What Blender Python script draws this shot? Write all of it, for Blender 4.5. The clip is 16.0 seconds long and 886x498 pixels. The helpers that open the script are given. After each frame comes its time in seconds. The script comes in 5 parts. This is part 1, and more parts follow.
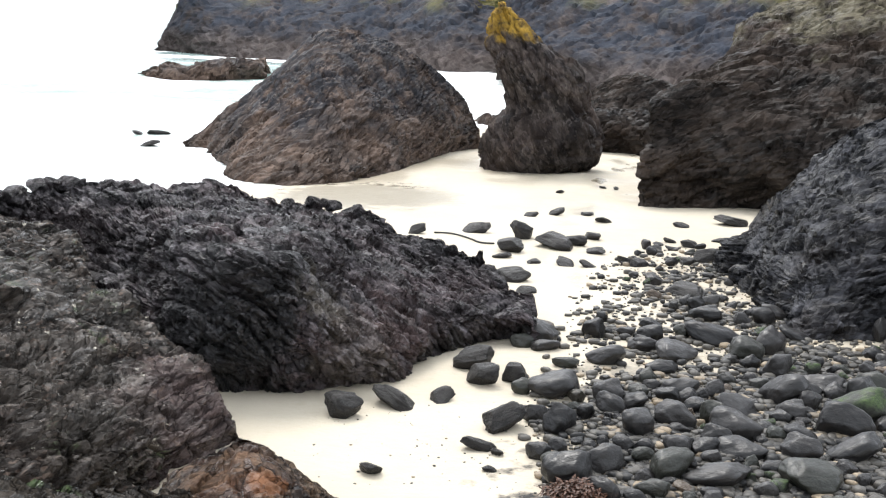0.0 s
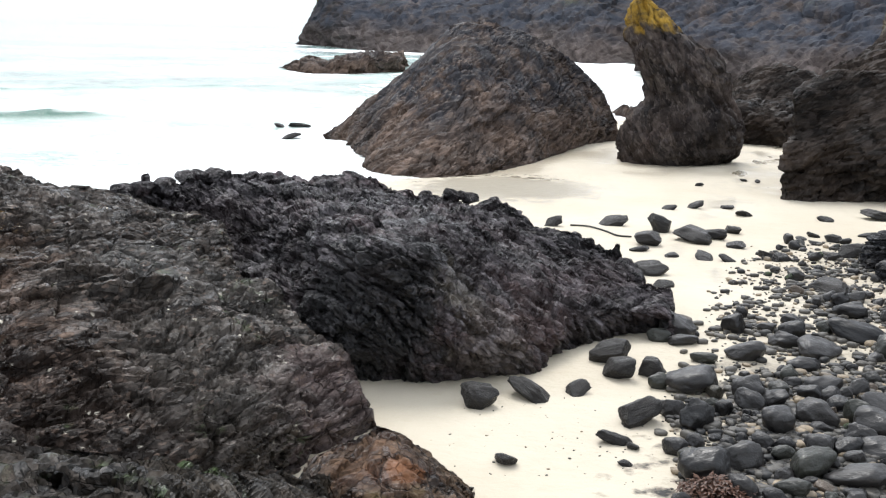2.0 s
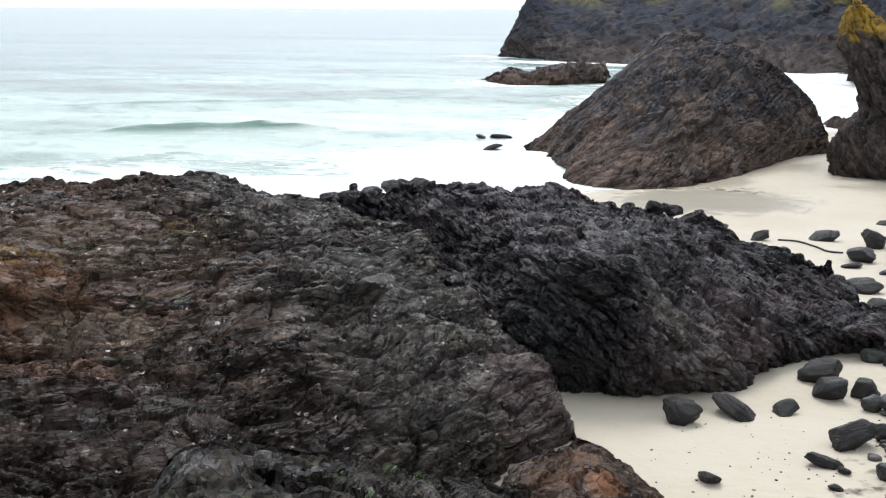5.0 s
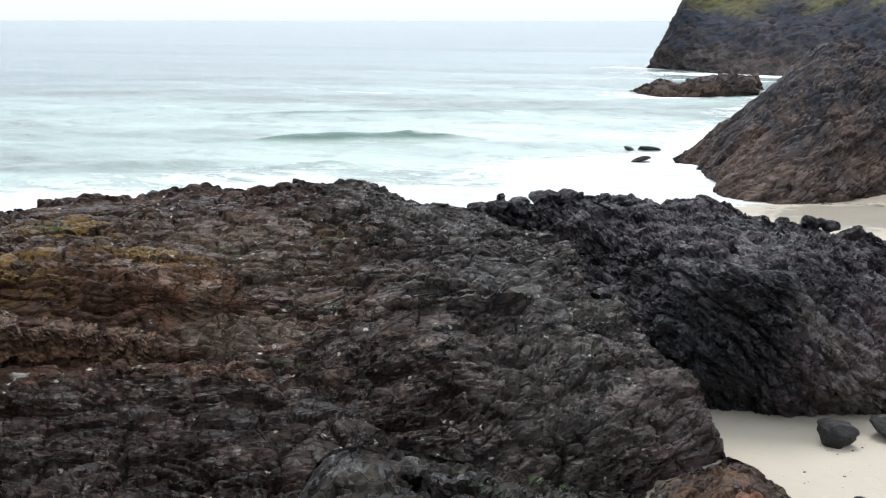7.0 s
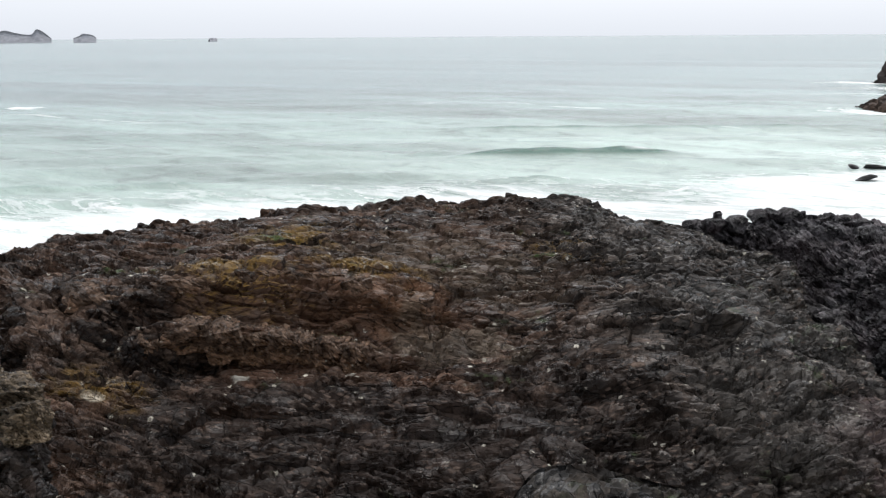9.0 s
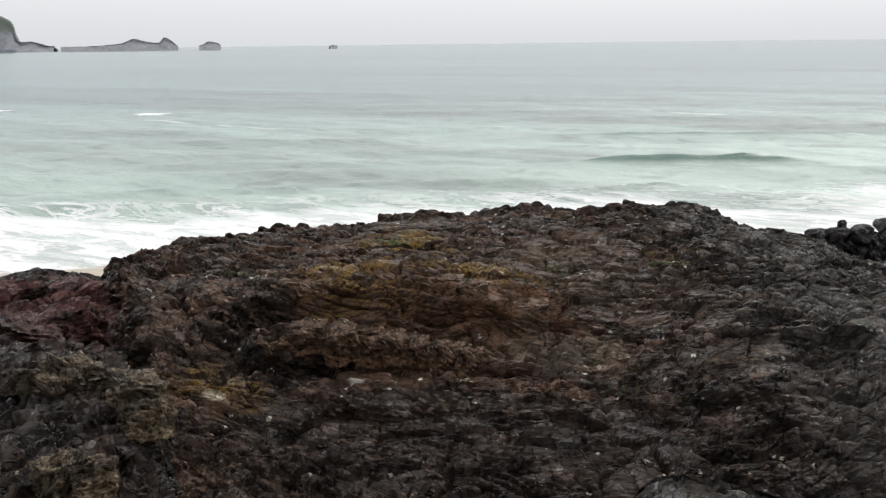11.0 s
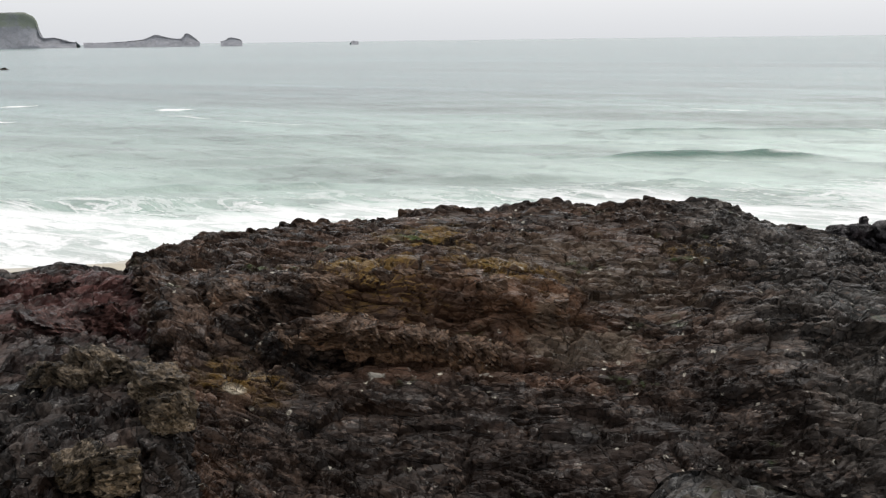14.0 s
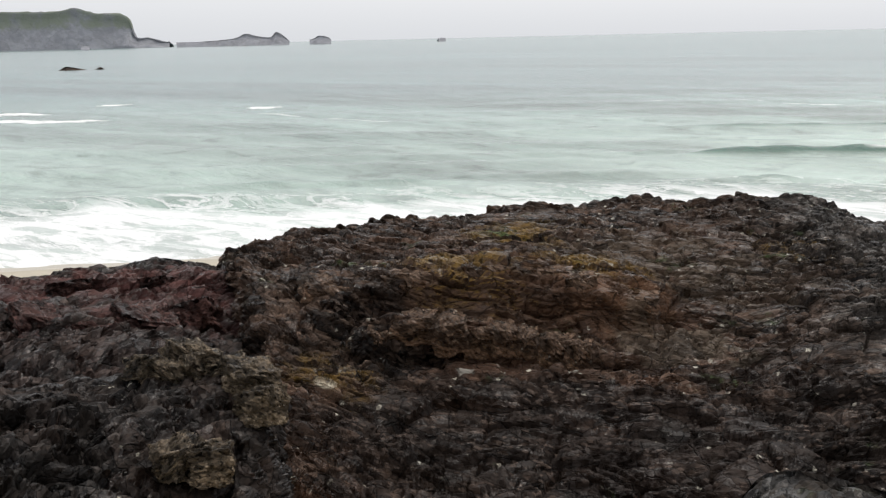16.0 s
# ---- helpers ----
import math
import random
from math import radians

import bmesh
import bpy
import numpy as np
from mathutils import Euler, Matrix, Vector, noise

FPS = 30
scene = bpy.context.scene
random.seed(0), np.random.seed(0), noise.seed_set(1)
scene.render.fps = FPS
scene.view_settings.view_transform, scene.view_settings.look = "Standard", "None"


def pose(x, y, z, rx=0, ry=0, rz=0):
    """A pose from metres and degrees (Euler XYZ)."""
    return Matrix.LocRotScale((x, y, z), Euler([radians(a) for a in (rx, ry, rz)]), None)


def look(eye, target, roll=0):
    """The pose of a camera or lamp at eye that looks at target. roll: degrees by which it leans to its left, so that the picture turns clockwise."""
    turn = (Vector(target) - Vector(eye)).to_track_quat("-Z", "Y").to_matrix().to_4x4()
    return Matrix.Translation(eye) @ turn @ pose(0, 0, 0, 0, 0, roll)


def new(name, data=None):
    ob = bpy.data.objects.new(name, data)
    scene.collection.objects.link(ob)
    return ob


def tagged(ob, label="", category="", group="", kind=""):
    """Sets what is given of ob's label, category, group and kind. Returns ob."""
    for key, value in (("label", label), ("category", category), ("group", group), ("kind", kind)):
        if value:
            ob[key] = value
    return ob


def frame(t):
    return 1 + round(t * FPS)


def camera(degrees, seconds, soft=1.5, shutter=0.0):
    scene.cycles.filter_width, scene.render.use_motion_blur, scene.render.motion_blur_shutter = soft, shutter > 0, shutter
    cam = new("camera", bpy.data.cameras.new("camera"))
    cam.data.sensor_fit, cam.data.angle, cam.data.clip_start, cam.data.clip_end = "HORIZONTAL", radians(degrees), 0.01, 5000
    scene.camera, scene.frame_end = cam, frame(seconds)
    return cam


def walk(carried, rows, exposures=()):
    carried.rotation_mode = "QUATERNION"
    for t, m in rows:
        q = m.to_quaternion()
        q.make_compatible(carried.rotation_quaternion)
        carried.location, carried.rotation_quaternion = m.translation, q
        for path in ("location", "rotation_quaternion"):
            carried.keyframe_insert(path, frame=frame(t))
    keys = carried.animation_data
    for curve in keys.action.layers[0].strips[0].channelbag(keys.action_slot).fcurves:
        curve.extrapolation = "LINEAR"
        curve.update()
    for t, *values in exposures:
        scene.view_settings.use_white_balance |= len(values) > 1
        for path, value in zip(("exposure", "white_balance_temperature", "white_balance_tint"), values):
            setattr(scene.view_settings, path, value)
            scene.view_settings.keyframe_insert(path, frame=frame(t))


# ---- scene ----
cam = camera(40.13, 16.0, soft=1.25)
ROWS = [
    (0.0, 0.000, 0.000, 6.000, 0.00, -11.15, 1.87),
    (0.5, -0.007, -0.015, 5.997, 1.62, -11.32, 1.67),
    (1.0, -0.013, -0.036, 6.004, 3.25, -11.48, 1.49),
    (1.5, -0.027, -0.060, 6.014, 4.84, -11.62, 1.29),
    (2.0, -0.023, -0.085, 6.022, 6.49, -11.69, 1.07),
    (2.5, -0.027, -0.107, 6.031, 8.11, -11.68, 0.91),
    (3.0, -0.022, -0.119, 6.040, 9.74, -11.61, 0.73),
    (3.5, -0.034, -0.128, 6.036, 11.34, -11.50, 0.56),
    (4.0, -0.070, -0.126, 6.029, 12.86, -11.41, 0.47),
    (6.5, -0.142, -0.133, 6.003, 21.02, -10.92, -0.02),
    (7.0, -0.176, -0.116, 5.993, 22.87, -10.74, 0.02),
    (7.5, -0.189, -0.095, 5.982, 25.05, -10.53, -0.04),
    (8.0, -0.212, -0.076, 5.981, 27.56, -10.38, -0.14),
    (8.5, -0.239, -0.053, 5.979, 30.23, -10.21, -0.25),
    (9.0, -0.270, -0.039, 5.975, 32.87, -10.00, -0.41),
    (9.5, -0.278, -0.039, 5.975, 35.15, -9.80, -0.48),
    (10.0, -0.266, -0.051, 5.980, 36.89, -9.67, -0.58),
    (12.5, -0.240, -0.080, 5.970, 38.90, -9.72, -0.78),
    (13.0, -0.224, -0.091, 5.978, 39.02, -9.77, -0.82),
    (13.5, -0.218, -0.094, 5.978, 39.15, -9.80, -0.73),
    (14.0, -0.217, -0.097, 5.974, 39.39, -9.84, -0.73),
    (14.5, -0.221, -0.104, 5.973, 39.94, -9.88, -0.78),
    (15.0, -0.225, -0.109, 5.975, 40.87, -9.91, -0.85),
    (15.5, -0.230, -0.115, 5.974, 42.16, -9.93, -1.08),
    (16.0, -0.241, -0.119, 5.969, 43.55, -9.93, -1.30),
]
EXPOSURES = [(0.0, 1.0, 6450, 10), (1.5, 0.85, 6400, 10), (3.0, 0.6, 6350, 10), (4.2, 0.45, 6300, 10), (6.5, 0.35, 6200, 10), (8.0, 0.22, 6300, 10), (9.5, -0.02, 6600, 11), (12.5, -0.14, 6800, 11), (16.0, -0.12, 6800, 11)]


def view_pose(x, y, z, yaw, pitch, roll):
    return pose(x, y, z, 90 + pitch, 0, yaw) @ pose(0, 0, 0, 0, 0, roll)


walk(cam, [(t, view_pose(*row)) for t, *row in ROWS], EXPOSURES)

# ---- overcast daylight ----
world = bpy.data.worlds.new("overcast_sky")
scene.world = world
world.use_nodes = True
wn, wl = world.node_tree.nodes, world.node_tree.links
wn.clear()
sky = wn.new("ShaderNodeTexSky")
sky.sky_type, sky.sun_disc = "NISHITA", False
sky.sun_elevation, sky.sun_rotation = radians(56), radians(-18.4)
sky.dust_density, sky.air_density = 4.0, 1.0
grey = wn.new("ShaderNodeHueSaturation")
grey.inputs["Saturation"].default_value = 0.18
veil = wn.new("ShaderNodeMix")
veil.data_type = "RGBA"
veil.inputs["Factor"].default_value = 0.62
veil.inputs["B"].default_value = (7.4, 7.9, 8.6, 1)
glow = wn.new("ShaderNodeBackground")
glow.inputs["Strength"].default_value = 0.152
sky_out = wn.new("ShaderNodeOutputWorld")
wl.new(sky.outputs["Color"], grey.inputs["Color"])
wl.new(grey.outputs["Color"], veil.inputs["A"])
wl.new(veil.outputs["Result"], glow.inputs["Color"])
wl.new(glow.outputs["Background"], sky_out.inputs["Surface"])

sun = new("sun", bpy.data.lights.new("sun", "SUN"))
sun.data.energy, sun.data.angle, sun.data.color = 1.3, radians(22), (1.0, 0.97, 0.92)
sun.matrix_world = look((-15, 45, 70), (0, 0, 0))


# ---- numeric noise ----
TABLE = np.random.RandomState(7).normal(size=(4096, 3))
TABLE /= np.linalg.norm(TABLE, axis=1)[:, None]
UNI = np.random.RandomState(8).random((4096, 3))


def hashed(i, seed):
    i = i.astype(np.int64)
    return ((i[..., 0] * 73856093) ^ (i[..., 1] * 19349663) ^ (i[..., 2] * 83492791) ^ (seed * 2654435)) % 4096


def vnoise(p, seed=0):
    """Gradient noise, about -1 to 1."""
    i = np.floor(p)
    f = p - i
    u = f * f * f * (f * (f * 6 - 15) + 10)
    total = 0
    for c in range(8):
        o = np.array([c & 1, c >> 1 & 1, c >> 2 & 1])
        g = TABLE[hashed(i + o, seed)]
        w = np.prod(np.where(o, u, 1 - u), axis=-1)
        total = total + w * (g * (f - o)).sum(-1)
    return total * 1.6


def fbm(p, octaves=4, seed=0):
    return sum(vnoise(p * 2.03 ** k, seed + k) * 0.5 ** k for k in range(octaves))


def ridged(p, octaves=4, seed=0):
    return sum((1 - 2 * np.abs(vnoise(p * 2.03 ** k, seed + k))) * 0.5 ** k for k in range(octaves))


def blocks(p, seed=0):
    """Broken faces: in each cell a plane of its own tilt; and how near the joint between two cells is."""
    i0 = np.floor(p - 0.5)
    best = np.full(p.shape[:-1], 1e9)
    second = best.copy()
    value = np.zeros(p.shape[:-1])
    for c in range(8):
        i = i0 + np.array([c & 1, c >> 1 & 1, c >> 2 & 1])
        h = hashed(i, seed)
        away = p - (i + 0.2 + 0.6 * UNI[h])
        d = (away ** 2).sum(-1)
        near = d < best
        v = (away * TABLE[(h * 7 + 13) % 4096]).sum(-1) + (UNI[(h * 3 + 5) % 4096, 0] - 0.5) * 0.6
        second = np.where(near, best, np.minimum(second, d))
        best, value = np.where(near, d, best), np.where(near, v, value)
    joint = np.exp(-((np.sqrt(second) - np.sqrt(best)) / 0.07) ** 2)
    return value - 0.55 * joint


def along(points, n):
    """n places along a smooth curve through the first axis of points, evenly by mean length."""
    k = len(points)
    step = np.linalg.norm(np.diff(points, axis=0), axis=-1).reshape(k - 1, -1).mean(1)
    t = np.interp(np.linspace(0, 1, n), np.r_[0, np.cumsum(step)] / step.sum(), np.arange(k))
    i = np.clip(t.astype(int), 0, k - 2)
    f = (t - i).reshape((-1,) + (1,) * (points.ndim - 1))
    a, b, c, d = (points[np.clip(i + o, 0, k - 1)] for o in (-1, 0, 1, 2))
    return 0.5 * (2 * b + (c - a) * f + (2 * a - 5 * b + 4 * c - d) * f ** 2 + (3 * b - a - 3 * c + d) * f ** 3)


def grid_mesh(name, verts, closed=False, smooth=True):
    """A mesh of quads over a grid of places."""
    nu, nv = verts.shape[:2]
    u = np.arange(nu if closed else nu - 1)[:, None]
    v = np.arange(nv - 1)[None]
    w = (u + 1) % nu
    faces = np.stack([u * nv + v, w * nv + v, w * nv + v + 1, u * nv + v + 1], -1).reshape(-1, 4)
    mesh = bpy.data.meshes.new(name)
    mesh.vertices.add(nu * nv)
    mesh.vertices.foreach_set("co", np.ascontiguousarray(verts, np.float32).ravel())
    mesh.loops.add(faces.size)
    mesh.loops.foreach_set("vertex_index", faces.ravel().astype(np.int32))
    mesh.polygons.add(len(faces))
    mesh.polygons.foreach_set("loop_start", np.arange(0, faces.size, 4, dtype=np.int32))
    mesh.polygons.foreach_set("use_smooth", np.full(len(faces), smooth))
    mesh.update(calc_edges=True)
    mesh.validate()
    return mesh


def normals(p, closed=False):
    du = (np.roll(p, -1, 0) - np.roll(p, 1, 0)) if closed else np.gradient(p, axis=0)
    n = np.cross(du, np.gradient(p, axis=1))
    return n / (np.linalg.norm(n, axis=-1)[..., None] + 1e-9)


def weather(p, n, grain, lumps, chips, seed, stretch=(1.6, 1.3, 0.65), size=1.0, fade=1.0, big=1.0, leafy=1.0, arch=None):
    """Moves a surface along its normals: lumps, broken blocks at four sizes, and beds that stand proud. grain: Euler degrees of the bedding."""
    turn = np.array(Euler([radians(a) for a in grain]).to_matrix())
    q = p @ turn
    if arch:
        away = -0.594 * p[..., 0] + 0.805 * p[..., 1]
        side = 0.805 * p[..., 0] + 0.594 * p[..., 1] - arch[0]
        q = np.stack([side, 0.85 * away - 0.5 * p[..., 2], 0.75 * p[..., 2] + 0.5 * away - arch[1] * side ** 2], -1)
    q = q + 0.14 * size * np.stack([vnoise(p / (0.9 * size), seed + 31 + k) for k in range(3)], -1)
    q = q + 0.30 * size * np.stack([vnoise(p / (2.6 * size), seed + 35 + k) for k in range(3)], -1)
    q = q / (size * np.array(stretch))
    rough = np.clip(0.9 + 0.9 * fbm(p / (1.5 * size), 2, seed + 40), 0.35, 1.6)
    off = lumps * fade * fbm(p / (2.2 * size), 3, seed)
    off = off + chips * big * (0.3 + 0.7 * fade) * (1.7 * blocks(q / 1.1, seed + 3) + 1.2 * blocks(q / 0.5, seed + 5))
    off = off + chips * rough * (0.75 * blocks(q / 0.23, seed + 9) + 0.36 * blocks(q / 0.11, seed + 10))
    bed = q[..., 2] / 0.34 + 0.35 * vnoise(q * 0.7, seed + 50)
    step = np.floor(bed)
    lean = bed - step
    proud = UNI[(step.astype(np.int64) * 37 + seed) % 4096, 0] - 0.5
    off = off + chips * leafy * rough * (0.45 * proud + 0.35 * (lean - 0.5) - 0.3 * np.exp(-(np.minimum(lean, 1 - lean) / 0.09) ** 2))
    return p + n * off[..., None]


def contour(knots, n=26):
    """A line along a rock from (bearing, distance, height) knots fitted to the camera's view, bearings in degrees from
    +Y to -X.
    """
    k = np.array(knots, float)
    a = np.radians(k[:, 0])
    return along(np.stack([-k[:, 1] * np.sin(a), k[:, 1] * np.cos(a), k[:, 2]], -1), n)


def behind(line, far, down, west=30.0):
    """A line like another, farther off and lower, west of a bearing."""
    out = line.copy()
    share = np.clip((np.degrees(np.arctan2(-line[:, 0], line[:, 1])) - west) / 6, 0.12, 1)
    out[:, :2] *= 1 + (share * far / np.hypot(line[:, 0], line[:, 1]))[:, None]
    out[:, 2] -= down * share
    return out


def sheet(name, lines, back, floor, cell, material, grain=(0, 0, 0), lumps=0.15, chips=0.1, seed=1, stretch=(1.6, 1.3, 0.65), size=1.0, smooth=False, big=1.0, leafy=1.0, arch=None, ends=0.0, skirt=0.0, knobs=0.0):
    """A rock from a few lines that run along it, front foot first; back: how far behind the last one it drops to floor.
    ends: how far its two ends slope outwards to the floor; skirt: how deep its front foot goes into the ground."""
    lines = np.array(lines, float)
    rear = lines[-1] + np.array([back[0], back[1], 0])
    rear[:, 2] = floor
    rise = np.maximum(lines[-1][:, 2] - floor, 0.0)
    brow = lines[-1] + 0.10 * np.array([back[0], back[1], 0])
    brow[:, 2] -= 0.10 * rise
    half = lines[-1] * 0.5 + rear * 0.5
    half[:, 2] = lines[-1][:, 2] - 0.62 * rise
    lines = np.concatenate([lines, brow[None], half[None], rear[None]])
    if skirt:
        lines = np.concatenate([lines[:1] - np.array([0, 0, skirt]), lines])
    if ends:
        for edge, inner, first in ((0, 1, True), (-1, -2, False)):
            out = lines[:, edge] - lines[:, inner]
            out[:, 2] = 0
            out *= ends / (np.linalg.norm(out, axis=-1)[:, None] + 1e-6)
            mid, low = lines[:, edge] + 0.45 * out, lines[:, edge] + out
            mid[:, 2] -= 0.4 * np.maximum(mid[:, 2] - floor, 0)
            low[:, 2] = np.minimum(low[:, 2], floor)
            lines = np.concatenate([low[:, None], mid[:, None], lines] if first else [lines, mid[:, None], low[:, None]], 1)
    long = np.linalg.norm(np.diff(lines, axis=1), axis=-1).sum(1).mean()
    deep = np.linalg.norm(np.diff(lines, axis=0), axis=-1).sum(0).mean()
    run = np.r_[0, np.cumsum(np.linalg.norm(np.diff(lines, axis=0), axis=-1).mean(1))]
    p = along(lines.transpose(1, 0, 2), max(12, int(long / cell)))
    p = along(p.transpose(1, 0, 2), max(10, int(deep / cell))).transpose(1, 0, 2)
    v = np.linspace(0, 1, p.shape[1])[None]
    fade = 1 - 0.75 * np.exp(-((v - run[-4] / run[-1]) / 0.09) ** 2)
    crown = np.exp(-((v - run[-4] / run[-1]) / 0.07) ** 2)
    p[..., 2] += knobs * crown * (1.0 * vnoise(p / 1.3, seed + 82) + 1.5 * np.abs(vnoise(p / 0.6, seed + 80)) * np.clip(0.7 + 1.2 * vnoise(p / 1.7, seed + 83), 0.1, 1.4) + 0.8 * np.abs(vnoise(p / 0.24, seed + 81)) - 0.75)
    n = normals(p)
    if (n * np.array([-back[0], -back[1], 4.0])).sum(-1).mean() < 0:
        p = p[::-1]
        n = normals(p)
    mesh = grid_mesh(name, weather(p, n, grain, lumps, chips, seed, stretch, size, fade, big, leafy, arch), smooth=smooth)
    mesh.materials.append(material)
    return new(name, mesh)


# ---- materials ----
def nodes_of(name):
    mat = bpy.data.materials.new(name)
    mat.use_nodes = True
    return mat, mat.node_tree.nodes, mat.node_tree.links, mat.node_tree.nodes["Principled BSDF"]


class Shade:
    """Short words for wiring a material."""

    def __init__(self, name):
        self.mat, self.n, self.l, self.bsdf = nodes_of(name)
        self.where = self.n.new("ShaderNodeTexCoord").outputs["Object"]

    def place(self, scale=(1, 1, 1), turn=(0, 0, 0), shift=(0, 0, 0)):
        m = self.n.new("ShaderNodeMapping")
        m.inputs["Scale"].default_value = scale
        m.inputs["Rotation"].default_value = [radians(a) for a in turn]
        m.inputs["Location"].default_value = shift
        self.l.new(self.where, m.inputs["Vector"])
        return m.outputs["Vector"]

    def stretched(self, at, scale):
        v = self.n.new("ShaderNodeVectorMath")
        v.operation = "MULTIPLY"
        self.l.new(at, v.inputs[0])
        v.inputs[1].default_value = scale
        return v.outputs["Vector"]

    def noise(self, at, scale, detail=6, rough=0.6, warp=0.0):
        t = self.n.new("ShaderNodeTexNoise")
        t.inputs["Scale"].default_value, t.inputs["Detail"].default_value = scale, detail
        t.inputs["Roughness"].default_value, t.inputs["Distortion"].default_value = rough, warp
        self.l.new(at, t.inputs["Vector"])
        return t.outputs["Fac"]

    def cells(self, at, scale, feature="DISTANCE_TO_EDGE", out="Distance"):
        t = self.n.new("ShaderNodeTexVoronoi")
        t.feature = feature
        t.inputs["Scale"].default_value = scale
        self.l.new(at, t.inputs["Vector"])
        return t.outputs[out]

    def bent(self, at, base, share):
        """The places of at, pushed about by a noise over base."""
        wobble = self.n.new("ShaderNodeTexNoise")
        wobble.inputs["Scale"].default_value, wobble.inputs["Detail"].default_value = 4.0, 4
        self.l.new(base, wobble.inputs["Vector"])
        v = self.n.new("ShaderNodeVectorMath")
        v.operation = "MULTIPLY_ADD"
        self.l.new(wobble.outputs["Color"], v.inputs[0])
        v.inputs[1].default_value = (share,) * 3
        self.l.new(at, v.inputs[2])
        return v.outputs["Vector"]

    def facets(self, at, scale):
        """Broken faces: a height that tilts its own way in each cell, and a random tone for each cell."""
        t = self.n.new("ShaderNodeTexVoronoi")
        t.inputs["Scale"].default_value = scale
        self.l.new(at, t.inputs["Vector"])
        away, tilt, dot = (self.n.new("ShaderNodeVectorMath") for _ in range(3))
        away.operation, tilt.operation, dot.operation = "SUBTRACT", "SUBTRACT", "DOT_PRODUCT"
        self.l.new(at, away.inputs[0])
        self.l.new(t.outputs["Position"], away.inputs[1])
        self.l.new(t.outputs["Color"], tilt.inputs[0])
        tilt.inputs[1].default_value = (0.5, 0.5, 0.5)
        self.l.new(away.outputs["Vector"], dot.inputs[0])
        self.l.new(tilt.outputs["Vector"], dot.inputs[1])
        return dot.outputs["Value"], self.axis("X", t.outputs["Color"])

    def ramp(self, value, *stops):
        r = self.n.new("ShaderNodeMapRange")
        r.inputs["From Min"].default_value, r.inputs["From Max"].default_value = stops[0], stops[1]
        if len(stops) > 2:
            r.inputs["To Min"].default_value, r.inputs["To Max"].default_value = stops[2], stops[3]
        r.interpolation_type = "SMOOTHSTEP"
        self.l.new(value, r.inputs["Value"])
        return r.outputs["Result"]

    def calc(self, op, a, b=0.0, c=0.0):
        m = self.n.new("ShaderNodeMath")
        m.operation = op
        for slot, v in zip(m.inputs, (a, b, c)):
            if isinstance(v, (int, float)):
                slot.default_value = v
            else:
                self.l.new(v, slot)
        return m.outputs["Value"]

    def mix(self, f, a, b, kind="MIX"):
        m = self.n.new("ShaderNodeMix")
        m.data_type, m.blend_type = "RGBA", kind
        for slot, v in ((m.inputs["Factor"], f), (m.inputs["A"], a), (m.inputs["B"], b)):
            if isinstance(v, tuple):
                slot.default_value = (*v, 1) if len(v) == 3 else v
            elif isinstance(v, (int, float)):
                slot.default_value = v
            else:
                self.l.new(v, slot)
        return m.outputs["Result"]

    def grey(self, value):
        c = self.n.new("ShaderNodeCombineColor")
        for s in c.inputs:
            self.l.new(value, s)
        return c.outputs["Color"]

    def axis(self, name, source=None):
        s = self.n.new("ShaderNodeSeparateXYZ")
        self.l.new(source or self.where, s.inputs["Vector"])
        return s.outputs[name]

    def around(self, x, y, z, r):
        """Distance from a place, in shares of r."""
        v = self.n.new("ShaderNodeVectorMath")
        v.operation = "DISTANCE"
        self.l.new(self.where, v.inputs[0])
        v.inputs[1].default_value = (x, y, z)
        return self.calc("DIVIDE", v.outputs["Value"], float(r))

    def upward(self):
        return self.axis("Z", self.n.new("ShaderNodeNewGeometry").outputs["Normal"])

    def bump(self, *layers):
        last = None
        for height, strength, distance in layers:
            b = self.n.new("ShaderNodeBump")
            b.inputs["Strength"].default_value, b.inputs["Distance"].default_value = strength, distance
            self.l.new(height, b.inputs["Height"])
            if last:
                self.l.new(last, b.inputs["Normal"])
            last = b.outputs["Normal"]
        self.l.new(last, self.bsdf.inputs["Normal"])

    def done(self, color, rough, spec=0.5):
        for slot, v in (("Base Color", color), ("Roughness", rough), ("Specular IOR Level", spec)):
            if isinstance(v, tuple):
                self.bsdf.inputs[slot].default_value = (*v, 1)
            elif isinstance(v, (int, float)):
                self.bsdf.inputs[slot].default_value = v
            else:
                self.l.new(v, self.bsdf.inputs[slot])
        return self.mat


